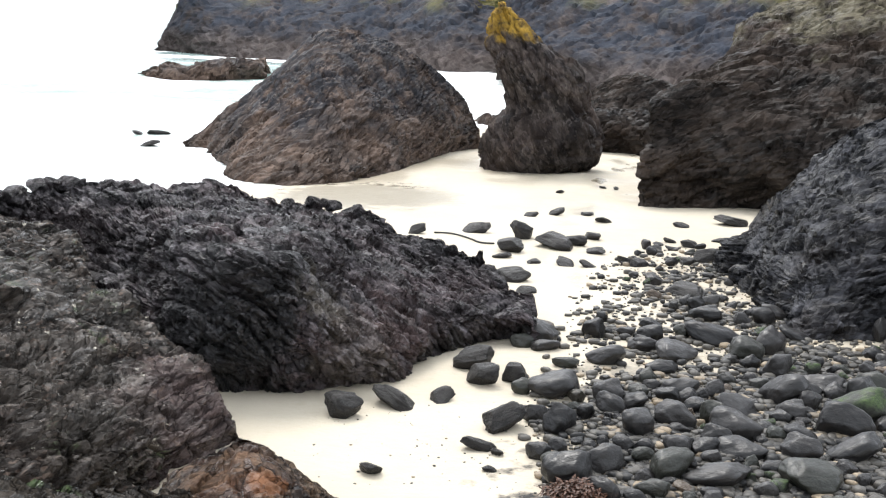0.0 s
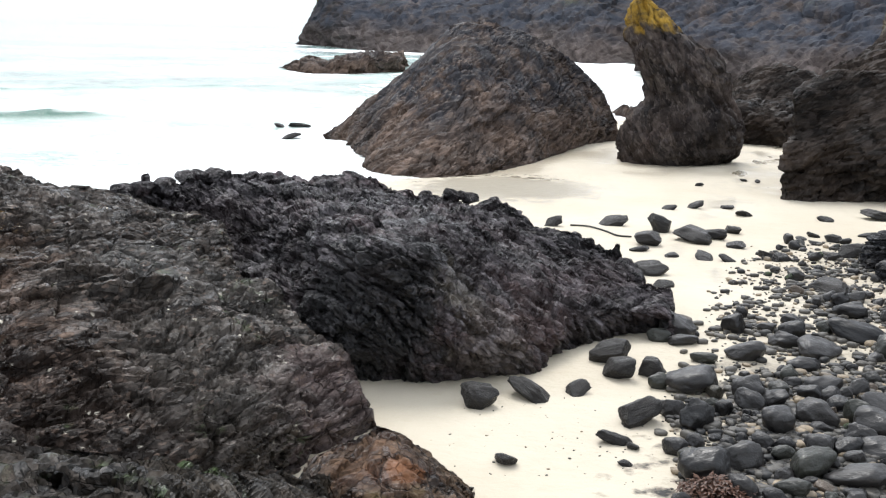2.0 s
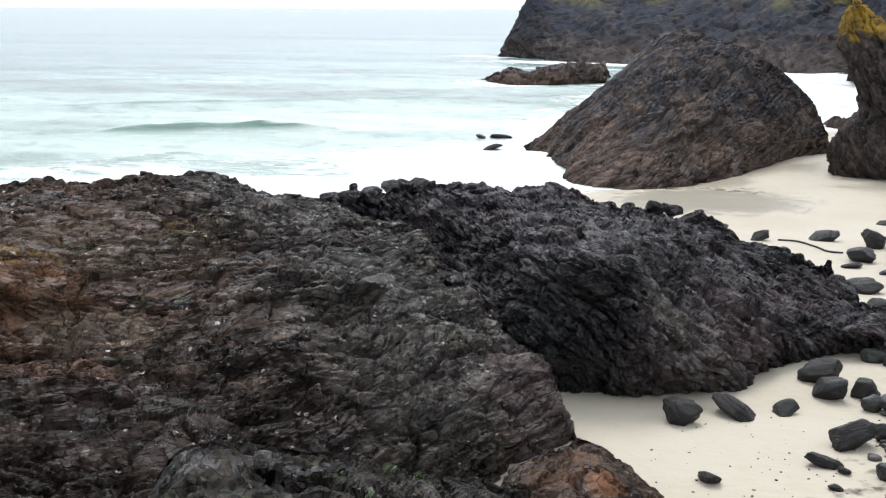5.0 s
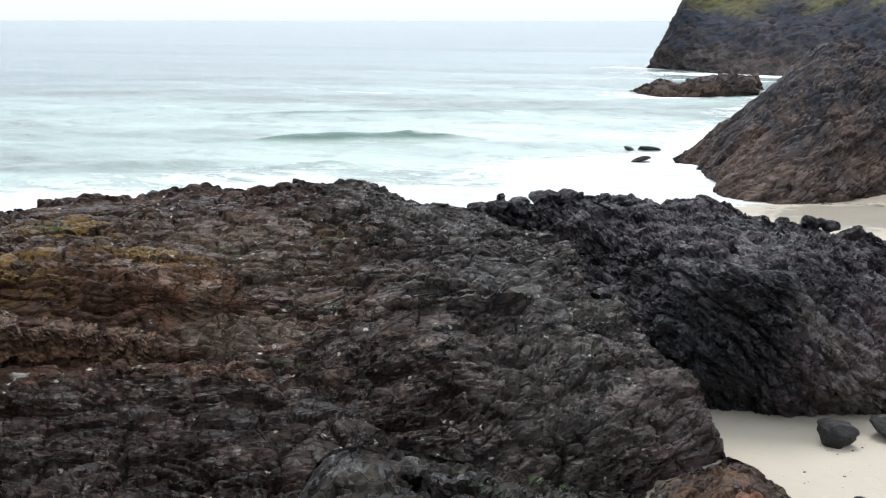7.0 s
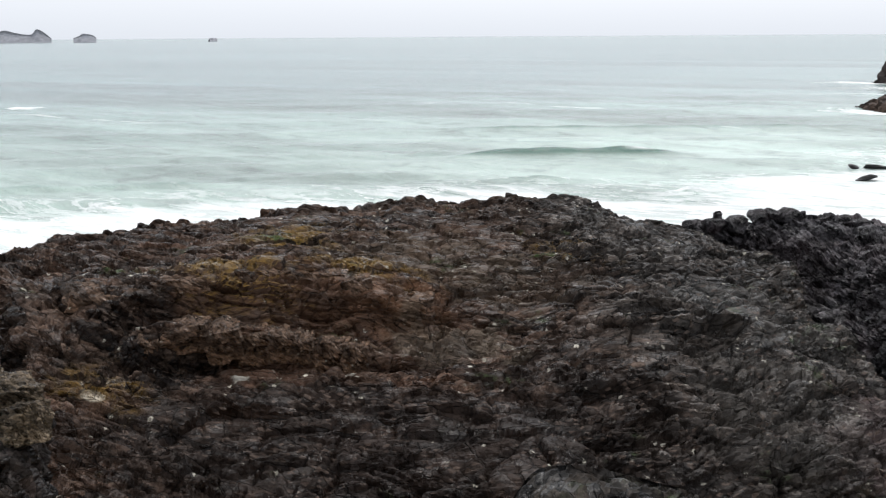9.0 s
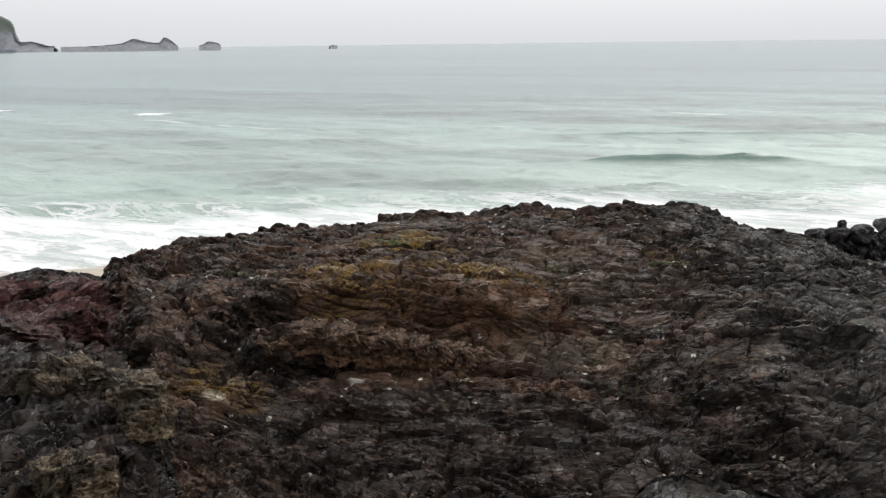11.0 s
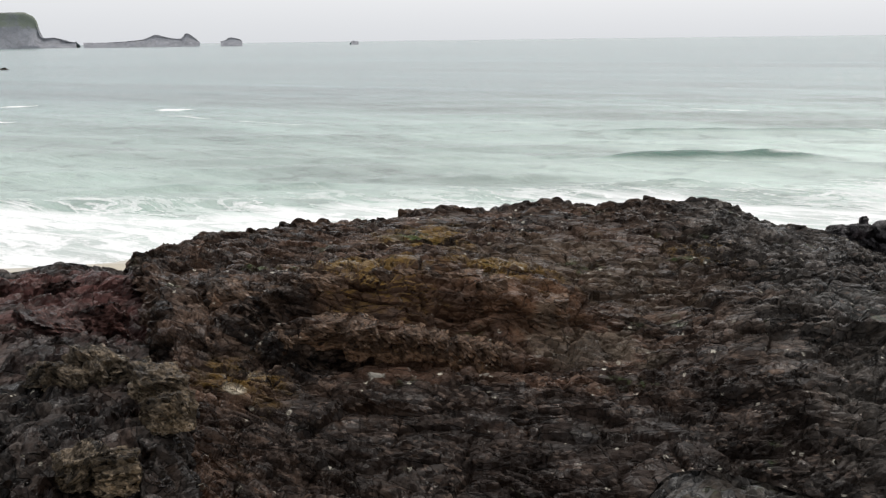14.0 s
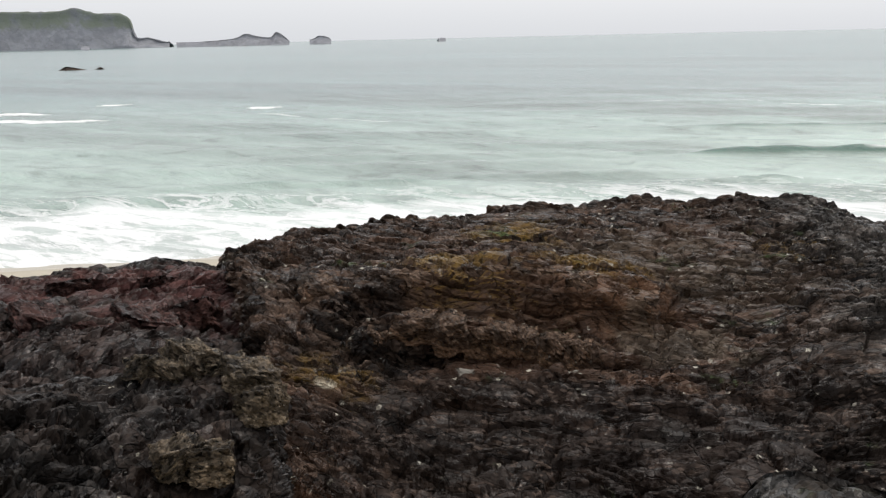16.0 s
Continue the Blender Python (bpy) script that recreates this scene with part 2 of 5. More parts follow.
def rock_material(name, dark, light, tint, tint_share=0.5, lichen=0.0, pale=0.0, turn=(20, 35, 25), size=1.0, grass=None, rough=(0.25, 0.8), moss=0.0, crust=None, gloss=0.2, glint_flecks=0.6, eastern=None, spots=(), stains_and_shade=(), calm=0.0, arch=None, thin=2.4, tone=1.0):
    s = Shade(name)
    dark, light, tint = (tuple(tone * c for c in shade) for shade in (dark, light, tint))
    lay = Euler([radians(a) for a in turn]).to_matrix().transposed().to_euler()
    leaf = s.stretched(s.place((1, 1, 1), [math.degrees(a) for a in lay]), (1 / size, 1 / size, thin / size))
    plain = s.place((1 / size,) * 3)
    if arch:
        away = s.calc("ADD", s.calc("MULTIPLY", s.axis("X"), -0.594), s.calc("MULTIPLY", s.axis("Y"), 0.805))
        side = s.calc("SUBTRACT", s.calc("ADD", s.calc("MULTIPLY", s.axis("X"), 0.805), s.calc("MULTIPLY", s.axis("Y"), 0.594)), arch[0])
        rise = s.calc("ADD", s.calc("MULTIPLY", s.axis("Z"), 0.75), s.calc("MULTIPLY", away, 0.5))
        rise = s.calc("SUBTRACT", rise, s.calc("MULTIPLY", s.calc("MULTIPLY", side, side), arch[1]))
        joined = s.n.new("ShaderNodeCombineXYZ")
        for slot, v in zip(joined.inputs, (side, s.calc("SUBTRACT", s.calc("MULTIPLY", away, 0.85), s.calc("MULTIPLY", s.axis("Z"), 0.5)), s.calc("MULTIPLY", rise, 2.2))):
            s.l.new(v, slot)
        leaf = joined.outputs["Vector"]
    broad = s.noise(plain, 0.55, 4, 0.55, 0.4)
    patch = s.noise(plain, 2.1, 5, 0.62)
    streak = s.noise(leaf, 1.7, 6, 0.6, 0.5)
    fine = s.noise(leaf, 9, 6, 0.68, 0.3)
    tiny = s.noise(plain, 48, 4, 0.7)
    bent = s.bent(leaf, plain, 0.12)
    plate, plate_hue = s.facets(bent, 1.7)
    chip, chip_hue = s.facets(bent, 4.8)
    flake, flake_hue = s.facets(bent, 14.0)
    col = s.mix(s.ramp(s.calc("ADD", s.calc("MULTIPLY", streak, 0.6), s.calc("MULTIPLY", chip_hue, 0.4)), 0.34, 0.66), dark, light)
    col = s.mix(s.calc("MULTIPLY", s.ramp(broad, 0.5 - 0.25 * tint_share, 0.85 - 0.3 * tint_share), tint_share), col, tint)
    if eastern:
        x0, x1, shade = eastern
        over = s.calc("ADD", s.axis("X"), s.calc("MULTIPLY", s.calc("SUBTRACT", s.axis("Y"), 14.0), 0.8))
        there = s.ramp(s.calc("ADD", over, s.ramp(broad, 0.3, 0.7, -1.2, 1.2)), x0, x1)
        col = s.mix(s.calc("MULTIPLY", there, 0.93), col, s.mix(s.ramp(streak, 0.38, 0.64), tuple(0.28 * c for c in shade), shade))
    hard = 1.0 - calm
    col = s.mix(hard, col, s.grey(s.ramp(patch, 0.3, 0.72, 0.6, 1.4)), "MULTIPLY")
    col = s.mix(hard, col, s.grey(s.ramp(plate_hue, 0.1, 0.9, 0.55, 1.5)), "MULTIPLY")
    col = s.mix(hard, col, s.grey(s.ramp(flake_hue, 0.1, 0.9, 0.72, 1.3)), "MULTIPLY")
    col = s.mix(hard, col, s.grey(s.ramp(tiny, 0.35, 0.65, 0.75, 1.3)), "MULTIPLY")
    # Round patches: stains, and shade and sheen painted into the colour.
    for cx, cy, cz, r, shade, share in stains_and_shade:
        ring = s.calc("ADD", s.around(cx, cy, cz, r), s.ramp(patch, 0.25, 0.75, -0.45, 0.45))
        col = s.mix(s.calc("MULTIPLY", s.ramp(ring, 1.1, 0.7), share), col, s.mix(s.ramp(streak, 0.38, 0.64), tuple(0.4 * c for c in shade), shade))
    up = s.ramp(s.upward(), 0.15, 0.75)
    if crust:
        z0, z1, shade = crust
        high = s.calc("ADD", s.axis("Z"), s.ramp(s.noise(plain, 0.8, 4), 0.2, 0.8, -1.2, 1.2))
        col = s.mix(s.calc("MULTIPLY", s.ramp(high, z0, z1), s.ramp(s.noise(plain, 2.6, 6, 0.7), 0.32, 0.6)), col, shade)
    if lichen:
        spot = s.ramp(s.calc("ADD", s.calc("MULTIPLY", s.noise(plain, 0.5, 3), 0.7), s.calc("MULTIPLY", s.noise(plain, 6, 9, 0.85), 1.0)), 1.03 - 0.12 * lichen, 1.10 - 0.12 * lichen)
        where = None
        for cx, cy, cz, r in spots:
            one = s.ramp(s.calc("ADD", s.around(cx, cy, cz, r), s.ramp(patch, 0.25, 0.75, -0.6, 0.6)), 1.3, 0.2)
            where = one if where is None else s.calc("MAXIMUM", where, one)
        spot = s.calc("MULTIPLY", spot, where) if where else spot
        col = s.mix(s.calc("MULTIPLY", s.calc("MULTIPLY", spot, up), 0.75), col, (0.19, 0.11, 0.024))
    if moss:
        col = s.mix(s.calc("MULTIPLY", s.ramp(s.noise(plain, 0.9, 6, 0.7), 0.62 - 0.2 * moss, 0.78 - 0.2 * moss), up), col, (0.045, 0.075, 0.022))
    if pale:
        dot = s.ramp(s.calc("ADD", s.cells(plain, 4.2, "F1"), s.ramp(s.noise(plain, 30, 4, 0.7), 0.2, 0.8, -0.10, 0.10)), 0.15 * pale, 0.09 * pale)
        dot = s.calc("MULTIPLY", dot, s.ramp(s.noise(plain, 0.9, 3), 0.47, 0.56))
        col = s.mix(s.calc("MULTIPLY", dot, up), col, (0.5, 0.46, 0.38))
    if grass:
        z0, z1, shade = grass
        high = s.calc("ADD", s.axis("Z"), s.ramp(s.noise(plain, 0.12 * size, 5), 0.2, 0.8, -3, 3))
        col = s.mix(s.calc("MULTIPLY", s.ramp(high, z0, z1), s.ramp(s.noise(plain, 0.9, 5, 0.7), 0.3, 0.55)), col, shade)
    joint = s.ramp(s.cells(bent, 1.7), 0.0, 0.022)
    split = s.ramp(s.cells(bent, 4.8), 0.0, 0.03, 0.6, 1.0)
    crack = s.calc("MULTIPLY", joint, split)
    col = s.mix(1.0, col, s.grey(s.ramp(crack, 0.0, 1.0, 0.45 if size < 1.5 else 0.8, 1.0)), "MULTIPLY")
    # Random bright flakes paint glints and pale specks into the colour.
    glint_fleck = s.calc("MULTIPLY", s.ramp(flake_hue, 0.86, 0.9), s.ramp(s.noise(plain, 1.6, 3), 0.42, 0.6))
    col = s.mix(s.calc("MULTIPLY", glint_fleck, glint_flecks), col, tuple(min(1, 2.4 * c + 0.03) for c in light))
    s.bump((plate, hard, 0.42 * size), (chip, hard, 0.46 * size), (flake, hard * (0.9 if size < 1.5 else 0.5), 0.44 * size), (crack, hard * (0.8 if size < 1.5 else 0.4), 0.03 * size), (fine, 0.6 * hard, 0.03 * size), (tiny, 0.5 * hard, 0.006 * size))
    return s.done(col, s.ramp(s.calc("ADD", s.calc("MULTIPLY", fine, 0.5), s.calc("MULTIPLY", chip_hue, 0.5)), 0.3, 0.7, *rough), s.ramp(patch, 0.4, 0.75, gloss * 0.5, gloss * 1.8))


# the folded strata of the near rock: where the arch has its axis, and how much it bends
ARCH = (1.0, 0.028)
# First three dark patches put the front face's shade and damp into colour.
# Pale patches at the nose, last in the list, paint its sheen.
ROCK_NEAR = rock_material("near_rock", (0.0145, 0.0086, 0.006), (0.088, 0.058, 0.042), (0.098, 0.051, 0.031), 0.65, lichen=2.2, pale=1.1, moss=0.1, arch=ARCH, eastern=(-8.0, -5.0, (0.063, 0.054, 0.047)), glint_flecks=0.5, gloss=0.16, tone=0.66,
    spots=((-11.74, 12.5, 2.7, 0.9), (-10.96, 14.43, 2.8, 0.9), (-9.5, 18.24, 2.7, 0.8), (-12.1, 12.4, 2.75, 0.8), (-11.44, 9.65, 1.8, 0.6), (-13.3, 15.2, 2.8, 0.9), (-13.5, 16.2, 2.7, 0.8)),
    stains_and_shade=((-9.0, 10.2, 1.3, 2.3, (0.026, 0.018, 0.0145), 0.75), (-6.8, 11.6, 1.4, 2.5, (0.026, 0.0175, 0.014), 0.8), (-5.4, 12.5, 1.2, 1.6, (0.03, 0.022, 0.018), 0.65), (-9.98, 13.9, 2.35, 0.9, (0.2, 0.105, 0.06), 0.7), (-10.76, 12.81, 2.2, 1.0, (0.16, 0.088, 0.056), 0.7), (-11.6, 12.1, 2.3, 0.8, (0.13, 0.076, 0.05), 0.6), (-10.54, 11.82, 2.0, 0.8, (0.16, 0.09, 0.06), 0.65), (-9.75, 12.5, 1.95, 0.7, (0.16, 0.098, 0.068), 0.65), (-8.9, 13.65, 2.0, 0.9, (0.16, 0.125, 0.092), 0.65), (-11.2, 15.9, 2.75, 1.6, (0.12, 0.083, 0.055), 0.55), (-9.6, 16.2, 2.5, 1.3, (0.11, 0.08, 0.056), 0.5), (-10.35, 12.18, 2.07, 0.13, (0.6, 0.56, 0.48), 0.9), (-10.6, 11.1, 1.78, 0.16, (0.6, 0.56, 0.48), 0.9), (-10.35, 11.59, 1.75, 0.12, (0.6, 0.56, 0.48), 0.9), (-11.23, 9.29, 1.82, 0.15, (0.6, 0.55, 0.45), 0.9), (-10.02, 14.11, 2.54, 0.12, (0.6, 0.56, 0.48), 0.9), (-3.04, 15.59, 0.5, 1.5, (0.125, 0.09, 0.086), 0.6), (-4.7, 14.8, 1.1, 1.3, (0.115, 0.102, 0.09), 0.5), (-5.6, 17.6, 1.6, 1.5, (0.115, 0.108, 0.1), 0.45), (-6.7, 17.13, 1.9, 0.7, (0.16, 0.155, 0.145), 0.5)))
ROCK_HUMP = rock_material("hump_rock", (0.0065, 0.005, 0.0042), (0.033, 0.026, 0.021), (0.03, 0.024, 0.016), 0.5, moss=0.45, glint_flecks=0.5, tone=0.85)
ROCK_LEFT = rock_material("crumbled_rock", (0.009, 0.0068, 0.006), (0.052, 0.040, 0.033), (0.062, 0.034, 0.024), 0.5, pale=0.8, turn=(0, 53, 13), tone=0.44)
ROCK_KNOB = rock_material("crusted_rock", (0.02, 0.016, 0.012), (0.13, 0.10, 0.07), (0.17, 0.125, 0.08), 0.6, pale=1.0, tone=1.1)
ROCK_BLOCK = rock_material("brown_rock", (0.045, 0.029, 0.02), (0.17, 0.115, 0.082), (0.21, 0.115, 0.066), 0.7, lichen=0.3, pale=1.2, tone=0.7)
# First patch puts the undercut face's shade and wetness into the colour.
ROCK_DARK = rock_material("dark_wet_rock", (0.018, 0.0165, 0.0178), (0.108, 0.098, 0.104), (0.11, 0.074, 0.074), 0.5, turn=(0, 38, 30), thin=2.2, rough=(0.3, 0.7), gloss=0.17, glint_flecks=0.4, tone=0.52, stains_and_shade=((-3.3, 17.9, 1.2, 1.6, (0.03, 0.030, 0.031), 0.8), (-2.1, 18.7, 1.3, 0.6, (0.16, 0.14, 0.115), 0.5), (-1.2, 18.5, 0.7, 0.9, (0.14, 0.115, 0.10), 0.5), (-0.5, 19.7, 0.8, 0.9, (0.11, 0.075, 0.072), 0.5)))
ROCK_BLUE = rock_material("blue_black_rock", (0.009, 0.0095, 0.0115), (0.046, 0.047, 0.054), (0.052, 0.042, 0.036), 0.4, turn=(0, 20, 170), rough=(0.35, 0.75), size=1.4, gloss=0.18, tone=0.62, calm=0.25, glint_flecks=0.3)
ROCK_RED = rock_material("red_rock", (0.009, 0.0068, 0.006), (0.046, 0.034, 0.029), (0.05, 0.028, 0.022), 0.5, turn=(10, -20, 10), tone=0.85,
    stains_and_shade=((-16.0, 9.6, 2.5, 1.7, (0.12, 0.050, 0.042), 0.8), (-15.0, 10.6, 2.4, 1.5, (0.11, 0.048, 0.042), 0.8), (-16.9, 8.0, 2.5, 1.5, (0.11, 0.048, 0.042), 0.75), (-14.2, 8.9, 2.4, 0.8, (0.11, 0.052, 0.045), 0.7), (-15.4, 12.2, 2.5, 1.0, (0.09, 0.04, 0.034), 0.7)))
ROCK_SLAB = rock_material("red_slab", (0.018, 0.0095, 0.008), (0.075, 0.038, 0.032), (0.085, 0.036, 0.029), 0.6)
ROCK_ORANGE = rock_material("orange_rock", (0.014, 0.0085, 0.006), (0.055, 0.036, 0.023), (0.14, 0.048, 0.017), 0.3, turn=(40, 10, 0), crust=(0.95, 1.45, (0.15, 0.11, 0.055)), stains_and_shade=((-1.95, 13.2, 0.62, 0.26, (0.2, 0.085, 0.038), 0.7),))
ROCK_STACK = rock_material("stack_rock", (0.035, 0.029, 0.027), (0.105, 0.082, 0.070), (0.15, 0.098, 0.07), 0.6, turn=(0, 32, 180), size=2.2, crust=(0.5, 2.4, (0.030, 0.030, 0.034)), glint_flecks=0.3, calm=0.4, tone=0.72, gloss=0.1, rough=(0.5, 0.9))
ROCK_HORN = rock_material("horn_rock", (0.024, 0.021, 0.021), (0.068, 0.057, 0.051), (0.085, 0.057, 0.044), 0.4, turn=(25, 60, 0), size=2.0, crust=(5.05, 5.7, (0.34, 0.21, 0.035)), tone=0.75, glint_flecks=0.3, calm=0.4, gloss=0.1, rough=(0.5, 0.9))
ROCK_BIG = rock_material("big_rock", (0.015, 0.0135, 0.0125), (0.052, 0.043, 0.038), (0.085, 0.058, 0.041), 0.5, turn=(0, 15, 180), size=2.0, crust=(5.2, 6.4, (0.115, 0.102, 0.07)), tone=0.52, glint_flecks=0.2, calm=0.4, gloss=0.1, rough=(0.5, 0.9))
ROCK_FAR = rock_material("cliff_rock", (0.10, 0.082, 0.075), (0.17, 0.147, 0.14), (0.21, 0.166, 0.15), 0.5, size=6.0, crust=(0.8, 3.6, (0.043, 0.048, 0.06)), grass=(6.5, 10.0, (0.13, 0.122, 0.055)), glint_flecks=0.0, calm=0.6, tone=0.42, gloss=0.04, rough=(0.7, 0.95))
# Aerial haze is put into the far rocks' grey-blue base and grass colours.
ROCK_ISLE = rock_material("haze_grey_rock", (0.255, 0.262, 0.285), (0.30, 0.305, 0.325), (0.29, 0.29, 0.305), 0.5, size=30.0, grass=(26, 34, (0.24, 0.262, 0.215)), glint_flecks=0.0, calm=0.85, gloss=0.02, rough=(0.8, 0.95))


def sand_material():
    s = Shade("pale_sand")
    broad = s.noise(s.place(), 0.22, 4, 0.55)
    grain = s.noise(s.place(), 60, 4, 0.7)
    dent = s.noise(s.place(), 2.2, 5, 0.6)
    print_ = s.cells(s.place((1, 0.7, 1)), 1.7, "F1")
    far = s.ramp(s.calc("ADD", s.axis("Z"), s.ramp(broad, 0.3, 0.7, -0.08, 0.08)), -0.5, -0.62)
    col = s.mix(s.ramp(broad, 0.3, 0.7), (0.44, 0.385, 0.295), (0.50, 0.45, 0.36))
    col = s.mix(s.ramp(dent, 0.55, 0.75, 0, 0.35), col, (0.40, 0.345, 0.25))
    col = s.mix(s.ramp(grain, 0.35, 0.7, 0.0, 0.3), col, (0.39, 0.335, 0.25))
    col = s.mix(s.calc("MULTIPLY", far, 0.45), col, (0.36, 0.31, 0.23))
    x, y = s.axis("X"), s.axis("Y")
    into = s.calc("SUBTRACT", x, s.calc("ADD", 1.3, s.calc("MULTIPLY", s.calc("SUBTRACT", y, 17.0), 0.19)))
    bed = s.calc("MULTIPLY", s.ramp(s.calc("ADD", into, s.ramp(dent, 0.3, 0.7, -1.0, 1.0)), 0.0, 1.2), s.ramp(s.calc("SUBTRACT", y, s.ramp(x, 4.2, 6.0, 0.0, 1.2)), 21.5, 19.0))
    bed = s.calc("MULTIPLY", bed, s.ramp(y, 11.0, 13.0))
    thin = s.calc("MULTIPLY", s.ramp(into, 0.3, 2.2), s.calc("MULTIPLY", s.calc("MULTIPLY", s.ramp(y, 34.0, 30.0), s.ramp(y, 15.0, 19.0)), 0.42))
    bed = s.calc("MAXIMUM", bed, s.calc("MULTIPLY", thin, s.ramp(s.noise(s.place(), 3.0, 7, 0.75), 0.42, 0.58)))
    bits = s.n.new("ShaderNodeTexVoronoi")
    bits.inputs["Scale"].default_value = 17
    s.l.new(s.where, bits.inputs["Vector"])
    shade = s.axis("X", bits.outputs["Color"])
    gravel = s.mix(s.ramp(shade, 0.2, 0.95), (0.018, 0.017, 0.016), (0.15, 0.125, 0.095))
    col = s.mix(s.calc("MULTIPLY", bed, s.ramp(s.noise(s.place(), 1.1, 5, 0.6), 0.30, 0.5)), col, gravel)
    wet = s.calc("MULTIPLY", s.ramp(s.noise(s.place((1, 0.4, 1), (0, 0, 20)), 0.8, 4), 0.52, 0.66), s.calc("MULTIPLY", s.ramp(s.calc("ABSOLUTE", s.calc("SUBTRACT", into, -0.6)), 1.6, 0.2), s.ramp(y, 20.0, 23.0)))
    wet = s.calc("MAXIMUM", wet, s.calc("MULTIPLY", s.ramp(s.calc("ADD", s.around(-2.6, 42.0, -0.45, 3.4), s.ramp(dent, 0.3, 0.7, -0.3, 0.3)), 1.1, 0.8), 1.0))
    col = s.mix(s.calc("MULTIPLY", wet, 0.8), col, (0.27, 0.235, 0.175))
    s.bump((dent, 0.8, 0.07), (s.ramp(print_, 0.0, 0.3), 0.12, 0.04), (grain, 0.3, 0.006))
    return s.done(col, s.calc("SUBTRACT", s.ramp(far, 0, 1, 0.75, 0.28), s.calc("MULTIPLY", wet, 0.45)), 0.4)


def sea_material():
    s = Shade("sea_water")
    x, y = s.axis("X"), s.axis("Y")
    off = s.calc("ADD", s.calc("MULTIPLY", x, -0.57), s.calc("MULTIPLY", y, 0.82))
    coast = s.calc("ADD", s.calc("MULTIPLY", x, 0.82), s.calc("MULTIPLY", y, 0.57))
    reach = s.calc("ADD", 52.0, s.calc("MULTIPLY", s.calc("MAXIMUM", s.calc("SUBTRACT", coast, 12.0), 0.0), 1.15))
    reach = s.calc("ADD", reach, s.calc("MULTIPLY", s.calc("MINIMUM", s.calc("ADD", coast, 10.0), 0.0), 0.25))
    band = s.place((1, 1, 1), (0, 0, -35))
    wide = s.noise(s.place((0.35, 1, 1), (0, 0, -35)), 0.10, 5, 0.6)
    curl = s.noise(s.place((0.5, 1, 1), (0, 0, -35)), 0.5, 8, 0.68, 1.2)
    lace = s.calc("ABSOLUTE", s.calc("SUBTRACT", s.noise(s.place((0.34, 1, 1), (0, 0, -35), (9, 2, 0)), 0.42, 7, 0.62, 0.9), 0.5))
    shore = s.calc("ADD", s.calc("ADD", s.calc("MULTIPLY", x, -0.763), s.calc("MULTIPLY", y, 0.646)), -31.5)
    shore = s.calc("SUBTRACT", shore, s.calc("MULTIPLY", s.calc("MINIMUM", s.calc("MAXIMUM", s.calc("SUBTRACT", -10.0, x), 0.0), 30.0), 0.06))
    shore = s.calc("ADD", shore, s.ramp(wide, 0.25, 0.75, -2, 2))
    inside = s.calc("SUBTRACT", s.calc("ADD", reach, s.ramp(wide, 0.25, 0.75, -5, 5)), off)
    full = s.ramp(inside, -2.5, 3.0)
    web = s.calc("MAXIMUM", s.ramp(lace, 0.026, 0.004), s.ramp(curl, 0.5, 0.62))
    thick = s.calc("MULTIPLY", s.ramp(inside, 0.5, 5.0), s.ramp(shore, 0.3, 3.0))
    broken = s.calc("MULTIPLY", s.ramp(s.noise(s.place((0.3, 1, 1), (0, 0, -35), (3, 7, 0)), 0.9, 8, 0.68, 0.8), 0.47, 0.57), s.ramp(inside, 4.0, 12.0, 0.45, 0.62))
    foam = s.calc("MULTIPLY", full, s.calc("MAXIMUM", web, s.calc("SUBTRACT", thick, broken)))
    caps = s.noise(s.place((0.10, 1, 1), (0, 0, -35)), 0.2, 4, 0.5)
    streaks = s.calc("MULTIPLY", s.calc("MULTIPLY", s.ramp(caps, 0.69, 0.72), s.ramp(off, 190, 130)), s.calc("MULTIPLY", s.ramp(off, 78, 88), s.ramp(curl, 0.42, 0.5)))
    foam = s.calc("MAXIMUM", foam, streaks)
    for cx, cy, rx, ry in ((-21, 106, 8, 3), (-42, 165, 5, 2.5), (-22, 150, 16, 6), (-98, 54.3, 3.2, 3.2), (-103, 52, 3.0, 3.0), (-96.5, 76, 1.7, 1.7), (-118, 72, 1.8, 1.8), (-112, 57, 3.4, 3.4)):
        away = s.calc("SQRT", s.calc("ADD", s.calc("POWER", s.calc("ABSOLUTE", s.calc("DIVIDE", s.calc("SUBTRACT", x, float(cx)), float(rx))), 2.0), s.calc("POWER", s.calc("ABSOLUTE", s.calc("DIVIDE", s.calc("SUBTRACT", y, float(cy)), float(ry))), 2.0)))
        foam = s.calc("MAXIMUM", foam, s.ramp(s.calc("ADD", away, s.ramp(curl, 0.3, 0.7, 0.4, -0.4)), 1.0, 0.7))
    col = s.mix(s.ramp(off, 45, 170), s.mix(s.ramp(x, -48.0, -20.0), (0.345, 0.438, 0.388), (0.45, 0.56, 0.50)), s.mix(s.ramp(x, -110.0, -30.0), (0.145, 0.222, 0.222), (0.23, 0.325, 0.315)))
    patchy = s.noise(s.place((0.18, 1, 1), (0, 0, -35)), 0.06, 6, 0.65)
    col = s.mix(s.ramp(patchy, 0.42, 0.68, 0, 0.45), col, (0.12, 0.19, 0.165))
    lines = s.noise(s.place((0.10, 1, 1), (0, 0, -35)), 0.42, 7, 0.7, 0.3)
    col = s.mix(1.0, col, s.grey(s.ramp(lines, 0.36, 0.66, 1.08, 0.86)), "MULTIPLY")
    wavelet = s.noise(s.place((0.7, 1, 1), (0, 0, -40)), 0.55, 5, 0.66, 0.4)
